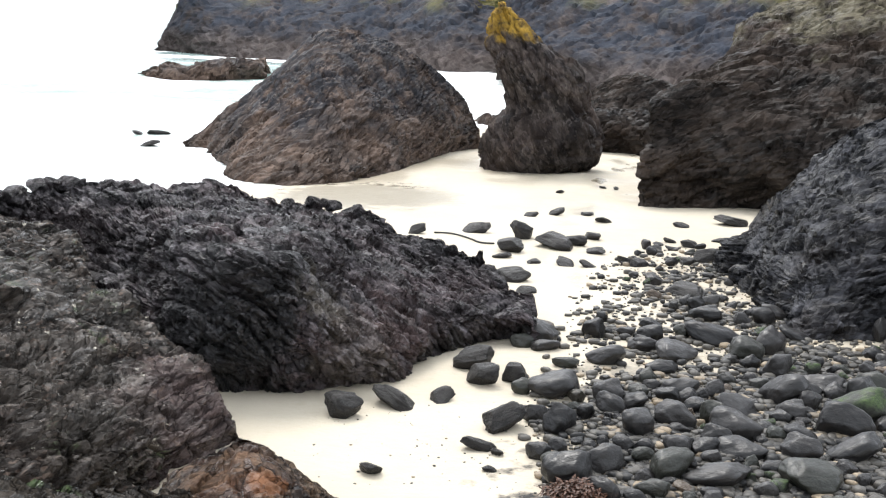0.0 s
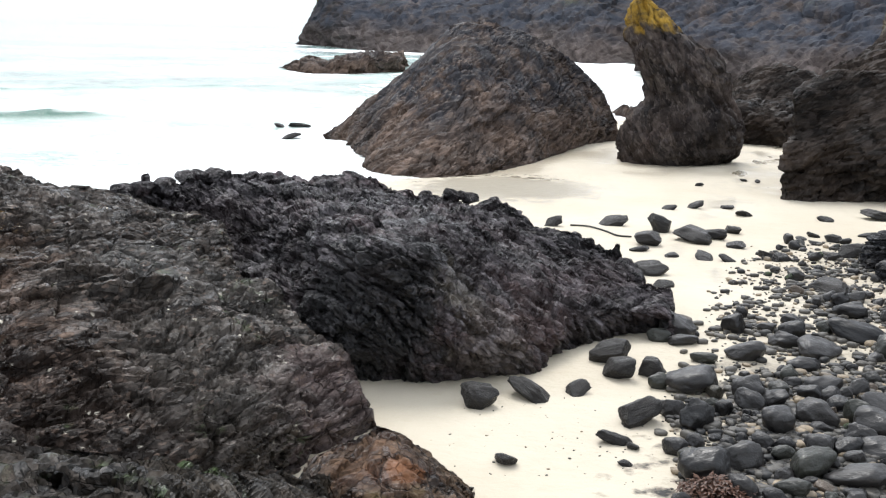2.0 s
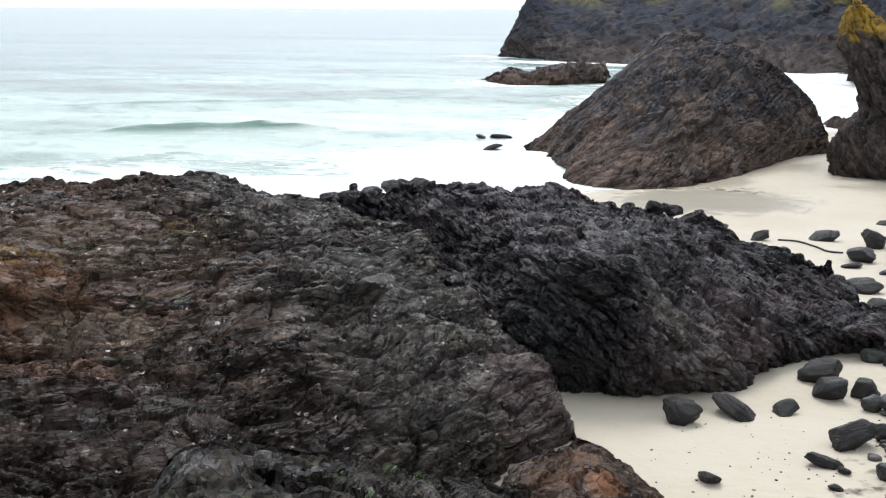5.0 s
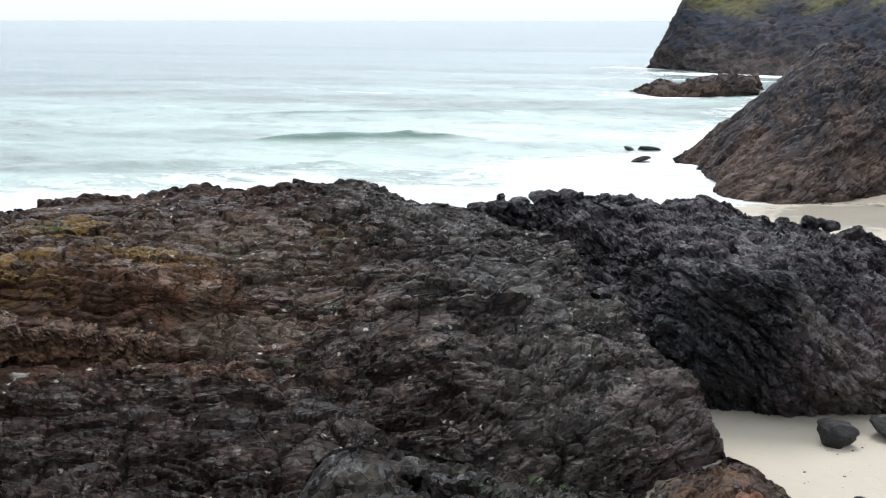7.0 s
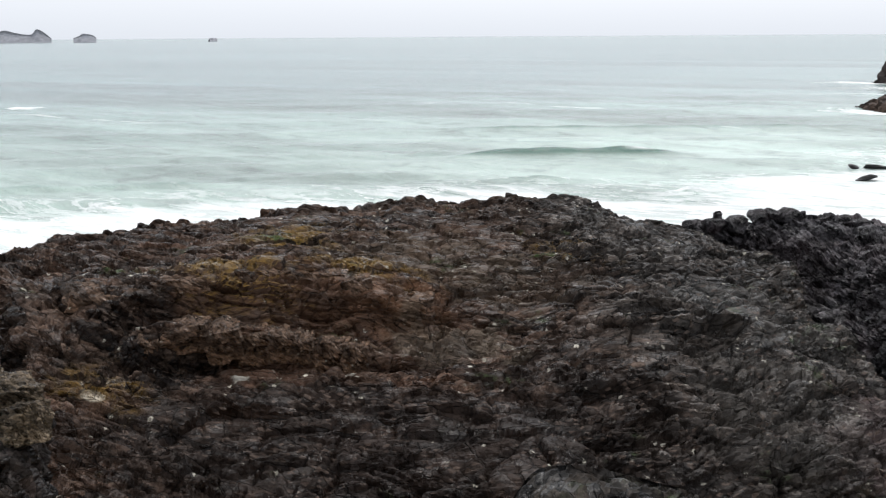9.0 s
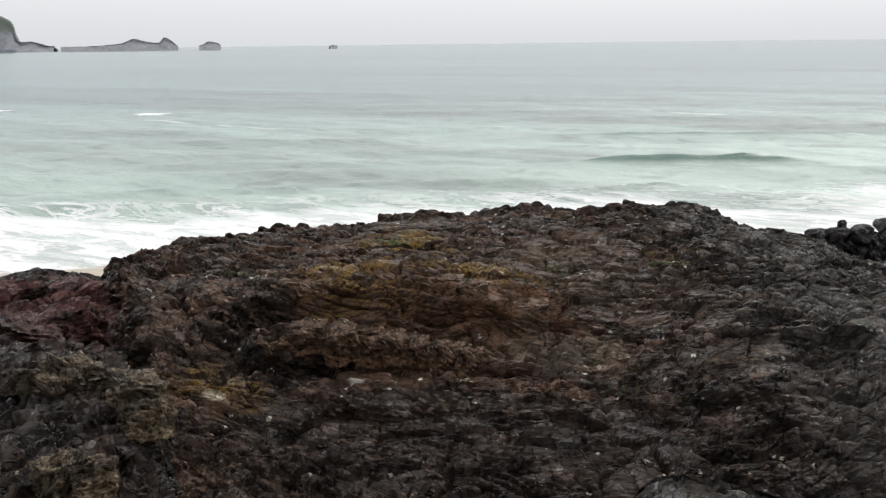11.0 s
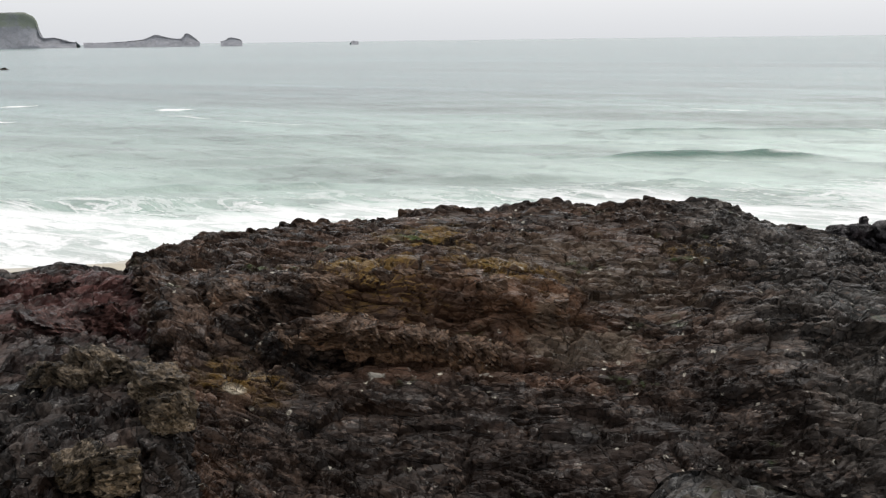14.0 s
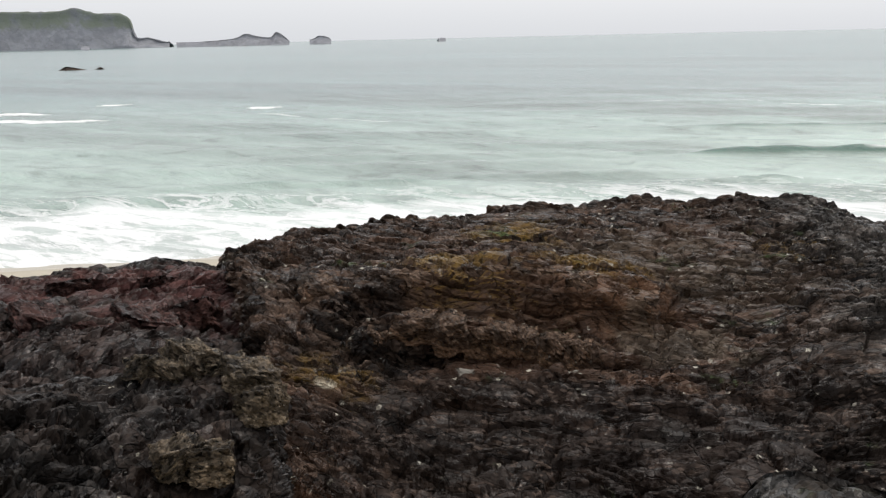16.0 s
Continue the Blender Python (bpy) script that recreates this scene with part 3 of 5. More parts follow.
    col = s.mix(1.0, col, s.grey(s.ramp(wavelet, 0.5, 0.68, 1.03, 0.70)), "MULTIPLY")
    rows = s.noise(s.place((0.05, 1, 1), (0, 0, -40)), 0.06, 6, 0.62)
    col = s.mix(1.0, col, s.grey(s.ramp(rows, 0.40, 0.62, 1.10, 0.68)), "MULTIPLY")
    short = s.noise(s.place((0.55, 1, 1), (0, 0, -35)), 0.24, 5, 0.66)
    col = s.mix(1.0, col, s.grey(s.ramp(short, 0.34, 0.66, 1.06, 0.92)), "MULTIPLY")
    col = s.mix(s.ramp(shore, 7.0, 1.0, 0, 0.85), col, (0.40, 0.36, 0.28))
    # Raised wave water: green body, plus weaker sky reflection painted darker.
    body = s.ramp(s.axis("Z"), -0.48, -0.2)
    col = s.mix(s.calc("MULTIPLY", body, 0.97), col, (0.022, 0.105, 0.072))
    foam = s.calc("MAXIMUM", foam, s.calc("MULTIPLY", s.calc("MULTIPLY", s.ramp(s.axis("Z"), -0.2, -0.02), s.ramp(coast, 11.5, 13.0)), s.ramp(curl, 0.4, 0.5)))
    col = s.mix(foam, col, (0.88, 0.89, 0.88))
    ripple = s.noise(s.place((0.45, 1, 1), (0, 0, -35)), 0.8, 8, 0.7)
    chop = s.noise(s.place((0.4, 1, 1), (0, 0, -35)), 0.22, 5, 0.6)
    s.bump((chop, 0.6, 0.7), (ripple, 0.8, 0.3), (s.noise(band, 6, 4), 0.3, 0.04), (foam, 0.5, 0.08))
    return s.done(col, s.calc("ADD", 0.22, s.calc("MULTIPLY", foam, 0.5)), s.calc("SUBTRACT", s.calc("SUBTRACT", 0.38, s.calc("MULTIPLY", foam, 0.28)), s.calc("MULTIPLY", body, 0.1)))


def cobble_material():
    s = Shade("cobble_stone")
    info = s.n.new("ShaderNodeObjectInfo").outputs["Random"]
    speck = s.noise(s.place(), 26, 6, 0.7)
    vein = s.noise(s.place((1, 1, 3)), 3.5, 7, 0.65, 1.0)
    col = s.mix(s.ramp(info, 0.0, 0.7), (0.0045, 0.0045, 0.005), (0.026, 0.0245, 0.024))
    col = s.mix(s.ramp(info, 0.78, 0.86, 0, 0.5), col, (0.018, 0.022, 0.013))
    col = s.mix(s.ramp(info, 0.94, 0.965), col, (0.075, 0.056, 0.04))
    col = s.mix(s.ramp(vein, 0.42, 0.72, 0, 0.4), col, (0.04, 0.036, 0.034))
    col = s.mix(1.0, col, s.grey(s.ramp(speck, 0.3, 0.7, 0.7, 1.35)), "MULTIPLY")
    s.bump((s.noise(s.place(), 3.0, 4, 0.55), 0.5, 0.08), (s.noise(s.place(), 9, 4, 0.6), 0.25, 0.02))
    return s.done(col, s.ramp(vein, 0.35, 0.65, 0.28, 0.55), 0.32)


def stone_material():
    s = Shade("dark_angular_stone")
    vein = s.noise(s.place((1, 1, 3)), 4.0, 8, 0.7, 0.8)
    speck = s.noise(s.place(), 24, 6, 0.7)
    col = s.mix(s.ramp(vein, 0.36, 0.66), (0.0065, 0.006, 0.006), (0.034, 0.031, 0.029))
    col = s.mix(1.0, col, s.grey(s.ramp(speck, 0.3, 0.7, 0.55, 1.5)), "MULTIPLY")
    s.bump((vein, 0.8, 0.06), (speck, 0.5, 0.012))
    return s.done(col, s.ramp(vein, 0.35, 0.65, 0.3, 0.7), 0.3)


SAND, SEA, COBBLE, STONE = sand_material(), sea_material(), cobble_material(), stone_material()


# ---- ground and sea ----
def sand_height(x, y):
    r = np.hypot(x, y)
    z = -0.02 * np.clip(r - 20, 0, 27)
    seaward = np.clip(-0.763 * x + 0.646 * y - 31.5 - 0.06 * np.clip(-x - 10, 0, 30), 0, None) * np.clip(-x / 5, 0, 1)
    z = z - 0.06 * seaward - 0.05 * np.clip(y - 68, 0, None)
    return z + 0.05 * vnoise(np.stack([x / 3, y / 3, 0 * x], -1), 5) * np.clip((r - 6) / 6, 0, 1)


def spaced(lo, hi, fine_lo, fine_hi, step, growth=1.25):
    out = list(np.arange(fine_lo, fine_hi + 1e-6, step))
    d = step
    while out[-1] < hi:
        d *= growth
        out.append(min(hi, out[-1] + d))
    d = step
    while out[0] > lo:
        d *= growth
        out.insert(0, max(lo, out[0] - d))
    return np.array(out)


def make_ground():
    x, y = np.meshgrid(spaced(-4200, 4200, -24, 16, 0.22), spaced(-900, 4200, 8, 60, 0.22), indexing="ij")
    z = np.maximum(sand_height(x, y), -3.0)
    r = np.hypot(x, y)
    bank = 4.4 - np.clip(r - 1.2, 0, None) * 0.78
    z = np.where(y < 9, np.maximum(z, np.where(y < 0, np.maximum(bank, np.clip(4.4 - np.abs(x) * 0.1, 0, 4.4)), bank)), z)
    z = np.where(np.hypot(x, y) > 120, -3.0, z)
    mesh = grid_mesh("ground", np.stack([x, y, z], -1))
    mesh.materials.append(SAND)
    tagged(new("ground", mesh), "pale cream sand beach, wet near the waterline", "beach", kind="structure")


def make_sea():
    x, y = np.meshgrid(spaced(-4300, 4300, -62, 12, 0.35), spaced(-200, 4300, 14, 110, 0.35), indexing="ij")
    s = -0.57 * x + 0.82 * y
    c = 0.82 * x + 0.57 * y
    p = np.stack([x, y, 0 * x], -1)
    z = -0.65 + 0 * x
    bend = 5 * vnoise(np.stack([c / 40, s / 90, 0 * x], -1), 3)
    near = np.clip(1.5 - s / 160, 0, 1)
    swell = np.sin((s + bend) * 2 * np.pi / 11.5)
    z += near * 0.07 * (np.exp(swell * 1.5) - 1.5) * np.clip((s - 36) / 20, 0, 1)
    z += near * 0.05 * fbm(np.stack([c / 2.2, s / 1.0, 0 * x], -1), 3, 9)
    for at, high, width, c0, c1 in ((64.2, 0.8, 1.2, 0, 18), (67.0, 0.26, 1.3, -24, 9), (76.0, 0.3, 1.3, -4, 30), (56.5, 0.3, 1.0, -10, 6), (52.5, 0.35, 0.9, -24, -4), (47.5, 0.3, 0.8, -25, -8), (53.0, 0.4, 0.9, 0, 12), (84.0, 0.22, 1.5, 0, 34)):
        u = s + bend * 0.5 - at
        hill = np.where(u > 0, np.exp(-(u / (1.8 * width)) ** 2), np.exp(-(u / (0.7 * width)) ** 2))
        span = np.clip((c - c0) / 6, 0, 1) * np.clip((c1 - c) / 6, 0, 1)
        z += high * hill * span * (0.8 + 0.3 * vnoise(np.stack([c / 3, s / 3, 0 * x], -1), 4))
    mesh = grid_mesh("sea", np.stack([x, y, z], -1))
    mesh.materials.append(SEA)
    tagged(new("sea", mesh), "grey-green sea with white surf rolling ashore", "sea", kind="structure")


make_ground()
make_sea()

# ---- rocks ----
# placed to fit the camera's view: bearings in degrees, distances and heights in metres
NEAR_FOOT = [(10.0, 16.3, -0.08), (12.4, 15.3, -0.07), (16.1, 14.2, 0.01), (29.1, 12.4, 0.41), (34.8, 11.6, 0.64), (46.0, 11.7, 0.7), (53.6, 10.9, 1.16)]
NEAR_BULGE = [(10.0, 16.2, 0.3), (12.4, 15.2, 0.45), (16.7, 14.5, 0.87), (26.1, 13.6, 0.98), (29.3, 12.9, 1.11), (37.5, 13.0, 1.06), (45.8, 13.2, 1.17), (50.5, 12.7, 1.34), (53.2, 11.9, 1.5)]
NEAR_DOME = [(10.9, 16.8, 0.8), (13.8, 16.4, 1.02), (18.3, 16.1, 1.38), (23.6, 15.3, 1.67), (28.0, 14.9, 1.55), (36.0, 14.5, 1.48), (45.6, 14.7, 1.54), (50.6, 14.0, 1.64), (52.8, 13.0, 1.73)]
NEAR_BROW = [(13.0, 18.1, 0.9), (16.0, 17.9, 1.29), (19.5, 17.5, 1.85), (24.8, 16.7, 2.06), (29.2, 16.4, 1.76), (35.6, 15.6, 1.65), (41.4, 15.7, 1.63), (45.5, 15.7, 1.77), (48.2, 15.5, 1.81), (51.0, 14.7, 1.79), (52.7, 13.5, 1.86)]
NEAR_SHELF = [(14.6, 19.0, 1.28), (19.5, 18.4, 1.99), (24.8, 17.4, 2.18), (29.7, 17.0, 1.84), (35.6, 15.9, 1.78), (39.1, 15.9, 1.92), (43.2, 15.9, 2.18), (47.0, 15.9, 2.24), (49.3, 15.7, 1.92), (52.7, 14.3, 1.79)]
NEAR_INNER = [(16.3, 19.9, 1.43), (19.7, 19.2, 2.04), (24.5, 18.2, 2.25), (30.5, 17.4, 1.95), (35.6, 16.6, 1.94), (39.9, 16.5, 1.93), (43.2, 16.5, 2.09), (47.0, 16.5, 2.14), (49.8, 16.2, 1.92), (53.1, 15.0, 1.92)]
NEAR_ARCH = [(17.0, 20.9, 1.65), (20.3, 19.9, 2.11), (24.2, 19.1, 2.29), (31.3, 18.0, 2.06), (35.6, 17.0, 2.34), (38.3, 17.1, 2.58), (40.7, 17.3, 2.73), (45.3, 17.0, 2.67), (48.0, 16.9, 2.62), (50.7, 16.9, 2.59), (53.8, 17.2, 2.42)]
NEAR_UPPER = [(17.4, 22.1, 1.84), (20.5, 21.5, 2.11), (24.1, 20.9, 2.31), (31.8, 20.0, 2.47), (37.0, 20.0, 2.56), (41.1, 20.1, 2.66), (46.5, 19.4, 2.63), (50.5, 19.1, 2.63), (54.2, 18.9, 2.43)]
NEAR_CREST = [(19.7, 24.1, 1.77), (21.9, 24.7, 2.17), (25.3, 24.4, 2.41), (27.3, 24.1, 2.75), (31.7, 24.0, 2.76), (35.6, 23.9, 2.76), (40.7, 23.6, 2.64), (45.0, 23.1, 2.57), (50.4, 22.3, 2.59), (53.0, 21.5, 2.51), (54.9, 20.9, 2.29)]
MID_FOOT = [(16.0, 19.4, -0.47), (12.1, 18.4, -0.1), (7.9, 18.51, -0.1), (3.7, 18.89, -0.1), (1.3, 19.15, -0.1), (0.9, 20.47, -0.1), (-1.6, 21.54, -0.1), (-4.4, 22.46, -0.1)]
MID_BASE = [(16.6, 20.1, 0.21), (13.8, 19.5, 0.57), (11.6, 18.1, 0.82), (8.2, 18.0, 0.68), (4.9, 18.1, 0.73), (2.2, 19.0, 0.61), (-0.2, 20.9, 0.58), (-2.4, 21.5, 0.53), (-4.4, 21.6, 0.4)]
MID_FACE = [(16.8, 22.1, 0.84), (14.3, 20.9, 1.06), (12.2, 18.8, 1.79), (7.8, 18.3, 1.79), (6.0, 19.0, 1.69), (2.8, 20.9, 1.29), (-0.1, 22.5, 0.88), (-2.2, 22.5, 0.71), (-4.3, 22.1, 0.51)]
MID_LIP = [(17.6, 23.5, 1.43), (14.9, 22.9, 1.26), (12.4, 20.1, 2.3), (7.8, 19.2, 2.21), (6.6, 20.2, 2.1), (3.4, 22.9, 1.61), (0.4, 23.7, 1.16), (-1.9, 23.3, 0.82), (-4.1, 22.6, 0.51)]
MID_TOP = [(19.7, 24.7, 1.8), (15.9, 24.9, 1.99), (12.4, 24.1, 2.12), (7.8, 23.4, 1.92), (3.7, 24.6, 1.57), (0.5, 24.5, 1.23), (-1.8, 23.9, 0.85), (-3.9, 22.8, 0.54)]
MID_CREST = [(21.9, 24.9, 2.02), (20.2, 25.5, 2.25), (17.8, 26.0, 2.37), (16.3, 26.4, 2.32), (13.8, 26.4, 2.18), (11.3, 26.4, 2.22), (8.6, 26.4, 1.89), (5.9, 26.4, 1.84), (3.7, 25.9, 1.7), (1.8, 25.3, 1.46), (-0.9, 24.7, 1.15), (-2.2, 24.0, 0.79), (-3.8, 22.9, 0.57)]
PYR_FOOT = [(12.3, 58.0, -0.79), (11.4, 56.0, -0.68), (10.3, 50.0, -0.37), (10.2, 47.6, -0.49), (8.2, 45.6, -0.52), (6.9, 45.2, -0.44), (4.5, 46.5, -0.42), (2.4, 50.0, -0.45), (0.4, 55.0, -0.7), (-1.7, 60.0, -0.82)]
PYR_LOW = [(12.3, 58.0, -0.64), (10.3, 54.0, 0.39), (9.3, 49.0, 0.33), (7.2, 46.8, 0.4), (5.1, 47.5, 0.44), (2.4, 51.0, 0.52), (0.3, 55.0, 0.41), (-1.7, 59.0, -0.37)]
PYR_MID = [(12.3, 58.2, -0.58), (10.3, 55.5, 1.02), (8.5, 52.0, 1.6), (6.5, 50.0, 2.16), (5.1, 50.2, 2.4), (2.5, 53.0, 2.03), (0.3, 56.0, 1.61), (-1.5, 59.0, 0.06)]
PYR_HIGH = [(12.3, 58.4, -0.57), (10.1, 56.5, 1.37), (8.5, 54.2, 2.53), (6.6, 53.0, 3.74), (4.9, 53.0, 3.78), (2.5, 55.0, 3.51), (0.4, 57.0, 2.58), (-1.3, 59.0, 0.74)]
PYR_CREST = [(12.3, 58.6, -0.54), (10.3, 57.5, 1.03), (8.8, 56.5, 2.43), (7.7, 56.0, 3.45), (6.6, 55.5, 4.61), (5.8, 55.3, 5.01), (4.6, 55.5, 4.91), (3.1, 56.0, 4.6), (1.3, 57.0, 3.75), (-0.2, 58.0, 2.53), (-0.9, 58.8, 1.64), (-1.5, 59.5, 0.23)]
HORN_RINGS = [(3.65, -0.71, 2.23), (3.93, -0.06, 2.54), (4.09, 0.67, 2.6), (4.22, 1.39, 2.28), (4.33, 1.99, 1.84), (4.27, 2.46, 1.78), (4.21, 2.94, 1.85), (3.88, 3.51, 1.83), (3.5, 4.02, 1.65), (3.08, 4.47, 1.39), (2.79, 4.88, 1.18), (2.57, 5.3, 0.98), (2.39, 5.71, 0.74), (2.28, 6.03, 0.47), (2.23, 6.21, 0.29)]
RED = [
    [(-11.599, 8.8945, 1.39), (-11.69, 7.5856, 1.97), (-11.866, 6.7441, 2.10), (-11.773, 5.8814, 2.17), (-11.929, 5.0984, 2.21), (-13.503, 4.3666, 2.25)],
    [(-14.012, 10.679, 1.83), (-14.305, 9.4314, 2.28), (-14.239, 8.232, 2.42), (-14.39, 7.3504, 2.56), (-14.807, 6.5006, 2.55), (-14.909, 4.8911, 2.33)],
    [(-15.731, 11.726, 2.12), (-15.778, 10.466, 2.39), (-15.94, 9.2836, 2.45), (-16.144, 8.3115, 2.54), (-16.614, 7.359, 2.52), (-16.789, 5.5726, 2.24)],
    [(-16.578, 12.264, 2.07), (-17.576, 11.377, 2.39), (-17.816, 10.433, 2.36), (-18.085, 9.5586, 2.35), (-18.357, 8.3542, 2.33), (-18.203, 6.0756, 2.08)],
]
LEFT = [
    [(-8.6363, 6.6748, 1.34), (-8.0827, 5.7584, 1.60), (-8.418, 5.2822, 1.66), (-8.5106, 4.5566, 1.89), (-8.5868, 3.984, 2.06), (-8.6222, 3.1599, 2.34), (-8.9098, 2.2991, 2.14)],
    [(-9.1947, 7.0975, 1.81), (-9.0402, 6.4818, 2.24), (-9.3806, 6.0018, 2.35), (-9.6045, 5.2625, 2.44), (-9.6291, 4.5831, 2.57), (-9.8046, 3.705, 2.67), (-9.8606, 2.612, 2.16)],
    [(-9.7801, 7.4864, 2.08), (-10.262, 7.5187, 2.46), (-10.847, 7.0469, 2.67), (-10.967, 6.1026, 2.64), (-10.95, 5.2956, 2.68), (-11.179, 4.3064, 2.73), (-11.296, 3.0467, 1.85)],
    [(-10.107, 7.7179, 2.11), (-10.738, 7.8834, 2.31), (-11.546, 7.4412, 2.43), (-11.833, 6.6021, 2.34), (-11.842, 5.7477, 2.41), (-12.106, 4.6834, 2.48), (-12.258, 3.322, 1.49)],
]
HUMP = [
    [(-2.485, 11.863, 0.60), (-2.8744, 10.548, 0.96), (-3.061, 9.6673, 1.19), (-3.2536, 8.5537, 1.55), (-3.8135, 8.0065, 1.54), (-4.372, 7.7326, 1.56), (-4.806, 7.6015, 1.54)],
    [(-2.6017, 12.248, 0.74), (-3.0341, 11.023, 1.12), (-3.2632, 10.129, 1.52), (-3.5628, 9.1864, 1.84), (-4.1381, 8.7377, 1.91), (-4.7804, 8.4213, 1.93), (-5.1073, 8.1204, 1.59)],
    [(-2.7148, 12.633, 0.74), (-3.1922, 11.499, 1.14), (-3.4637, 10.59, 1.53), (-3.9485, 10.003, 1.84), (-4.5856, 9.7425, 2.00), (-5.3408, 9.3687, 2.02), (-5.5343, 8.7971, 1.50)],
]
ORANGE = [
    [(-1.1058, 13.354, 0.19), (-1.232, 12.54, 0.11), (-1.7425, 12.176, -0.00), (-2.2758, 12.088, 0.02), (-2.7754, 12.291, 0.04), (-3.2141, 13.009, -0.04)],
    [(-1.1535, 13.752, 0.09), (-1.3871, 13.127, 0.32), (-1.9542, 12.953, 0.51), (-2.4826, 12.863, 0.46), (-2.9319, 12.87, 0.37), (-3.2464, 13.207, 0.11)],
    [(-1.1914, 13.949, 0.05), (-1.673, 13.9, 0.46), (-2.2761, 13.814, 0.86), (-2.618, 13.753, 0.67), (-3.1051, 13.651, 0.48), (-3.3267, 13.599, 0.12)],
]
BIG = [
    [(8.2, 47, -1.00), (6.7354, 42.059, -0.57), (7.3726, 41.373, -0.56), (8.8573, 41.48, -0.57), (10.981, 41.761, -0.58), (12.377, 39.611, -0.14), (14.32, 37.349, 0.12), (17.489, 34.859, 0.40)],
    [(8.5, 47, -0.80), (6.7193, 42.067, 0.76), (7.4126, 41.544, 0.85), (8.8887, 41.253, 1.13), (10.548, 40.24, 1.31), (12.096, 39.175, 1.50), (14.342, 37.875, 1.73), (17.746, 35.848, 2.10)],
    [(9.2, 48, -0.60), (7.0297, 42.422, 2.02), (7.7361, 42.298, 2.35), (9.1984, 42.209, 2.80), (10.933, 41.587, 3.10), (12.683, 41.087, 3.38), (15.007, 39.762, 3.74), (18.382, 37.764, 4.33)],
    [(10.5, 50, -0.30), (7.1643, 42.906, 2.67), (8.1846, 43.232, 3.48), (9.7284, 43.936, 4.13), (11.631, 43.988, 4.55), (13.69, 43.916, 5.01), (16.3, 43.015, 5.71), (19.88, 41.482, 6.60)],
] + [
    [(13, 54, 0.00), (8.2675, 47.283, 2.67), (9.309, 47.089, 3.52), (10.797, 47.796, 4.90), (11.519, 48.655, 5.82), (13.406, 48.169, 6.86), (17.462, 46.852, 8.39), (21.339, 45.218, 9.24)],
]
RIGHT = [
    [(7.1841, 29.72, -0.33), (6.9915, 28.22, -0.30), (7.0936, 24.68, -0.23), (7.2262, 23.024, -0.20), (8.6562, 22.806, -0.21), (10.607, 21.529, 0.00)],
    [(7.306, 30.127, -0.05), (7.4136, 29.07, 0.11), (7.2176, 24.978, 0.48), (7.4928, 23.746, 0.54), (8.7739, 23.303, 0.69), (10.676, 22.051, 1.38)],
    [(7.5784, 31.09, 0.02), (7.7501, 30.016, 0.50), (7.6895, 26.923, 1.09), (7.9707, 25.273, 1.54), (9.0233, 24.384, 1.97), (11.161, 23.483, 2.76)],
    [(7.897, 32.041, 0.09), (8.6503, 32.881, 0.86), (8.457, 29.824, 1.91), (9.1997, 28.555, 3.19), (10.017, 27.747, 3.86), (12.201, 26.308, 4.82)],
]
CAVE = [
    [(7.0, 58.6, -1.0), (8.3, 58.4, -1.0), (9.6, 58.2, -1.0), (11.0, 58.2, -1.0), (13.2, 58.0, -1.0)],
    [(7.0, 58.9, 0.9), (8.3, 58.9, 1.0), (9.6, 58.6, 1.0), (11.0, 58.5, 1.0), (13.2, 58.3, 0.9)],
    [(7.5202, 65.57, 1.26), (8.3882, 64.759, 1.32), (10.046, 64.219, 1.35), (11.932, 63.896, 1.23), (14.813, 64.316, 0.85)],
    [(7.8598, 67.544, 1.90), (8.981, 66.9, 2.65), (10.551, 66.164, 2.86), (11.914, 65.932, 2.44), (14.763, 65.353, 1.36)],
]
HEAD = [
    [(-40.165, 166.16, -1.25), (-35.827, 163.88, -1.25), (-27.918, 153.33, -1.25), (-15.647, 144.54, -1.25), (-5.978, 137.15, -1.25), (0.35037, 133.7, -1.25), (3.3978, 132.04, -1.25), (8.3205, 132.77, -1.25)],
    [(-39.567, 165.26, -0.23), (-35.804, 164.06, 1.82), (-28.655, 157.41, 1.39), (-16.608, 153.1, 1.88), (-6.4698, 146.86, 1.69), (0.29223, 138, 1.21), (3.4509, 136.96, 1.04), (8.4142, 135.74, 1.24)],
    [(-39.092, 166.4, 0.97), (-35.827, 165.08, 4.81), (-29.364, 161.35, 4.19), (-17.18, 158.07, 4.60), (-6.7567, 151.85, 4.28), (0.41281, 143, 3.63), (3.4914, 141.96, 3.11), (8.6843, 141.73, 3.28)],
    [(-38.476, 167.57, 2.64), (-35.196, 167.26, 8.41), (-30.431, 167.25, 6.98), (-17.97, 165.02, 7.35), (-7.1997, 159.84, 7.78), (0.78699, 150, 7.24), (3.7149, 149.95, 5.85), (9.0372, 149.73, 6.16)],
] + [
    [(-38.061, 169.71, 4.00), (-33.882, 174.66, 12.54), (-30.648, 177.37, 11.98), (-19.335, 176.95, 13.10), (-7.8512, 171.82, 12.48), (1.0913, 158, 10.13), (3.8753, 157.95, 6.83), (9.4715, 157.72, 7.22)],
]
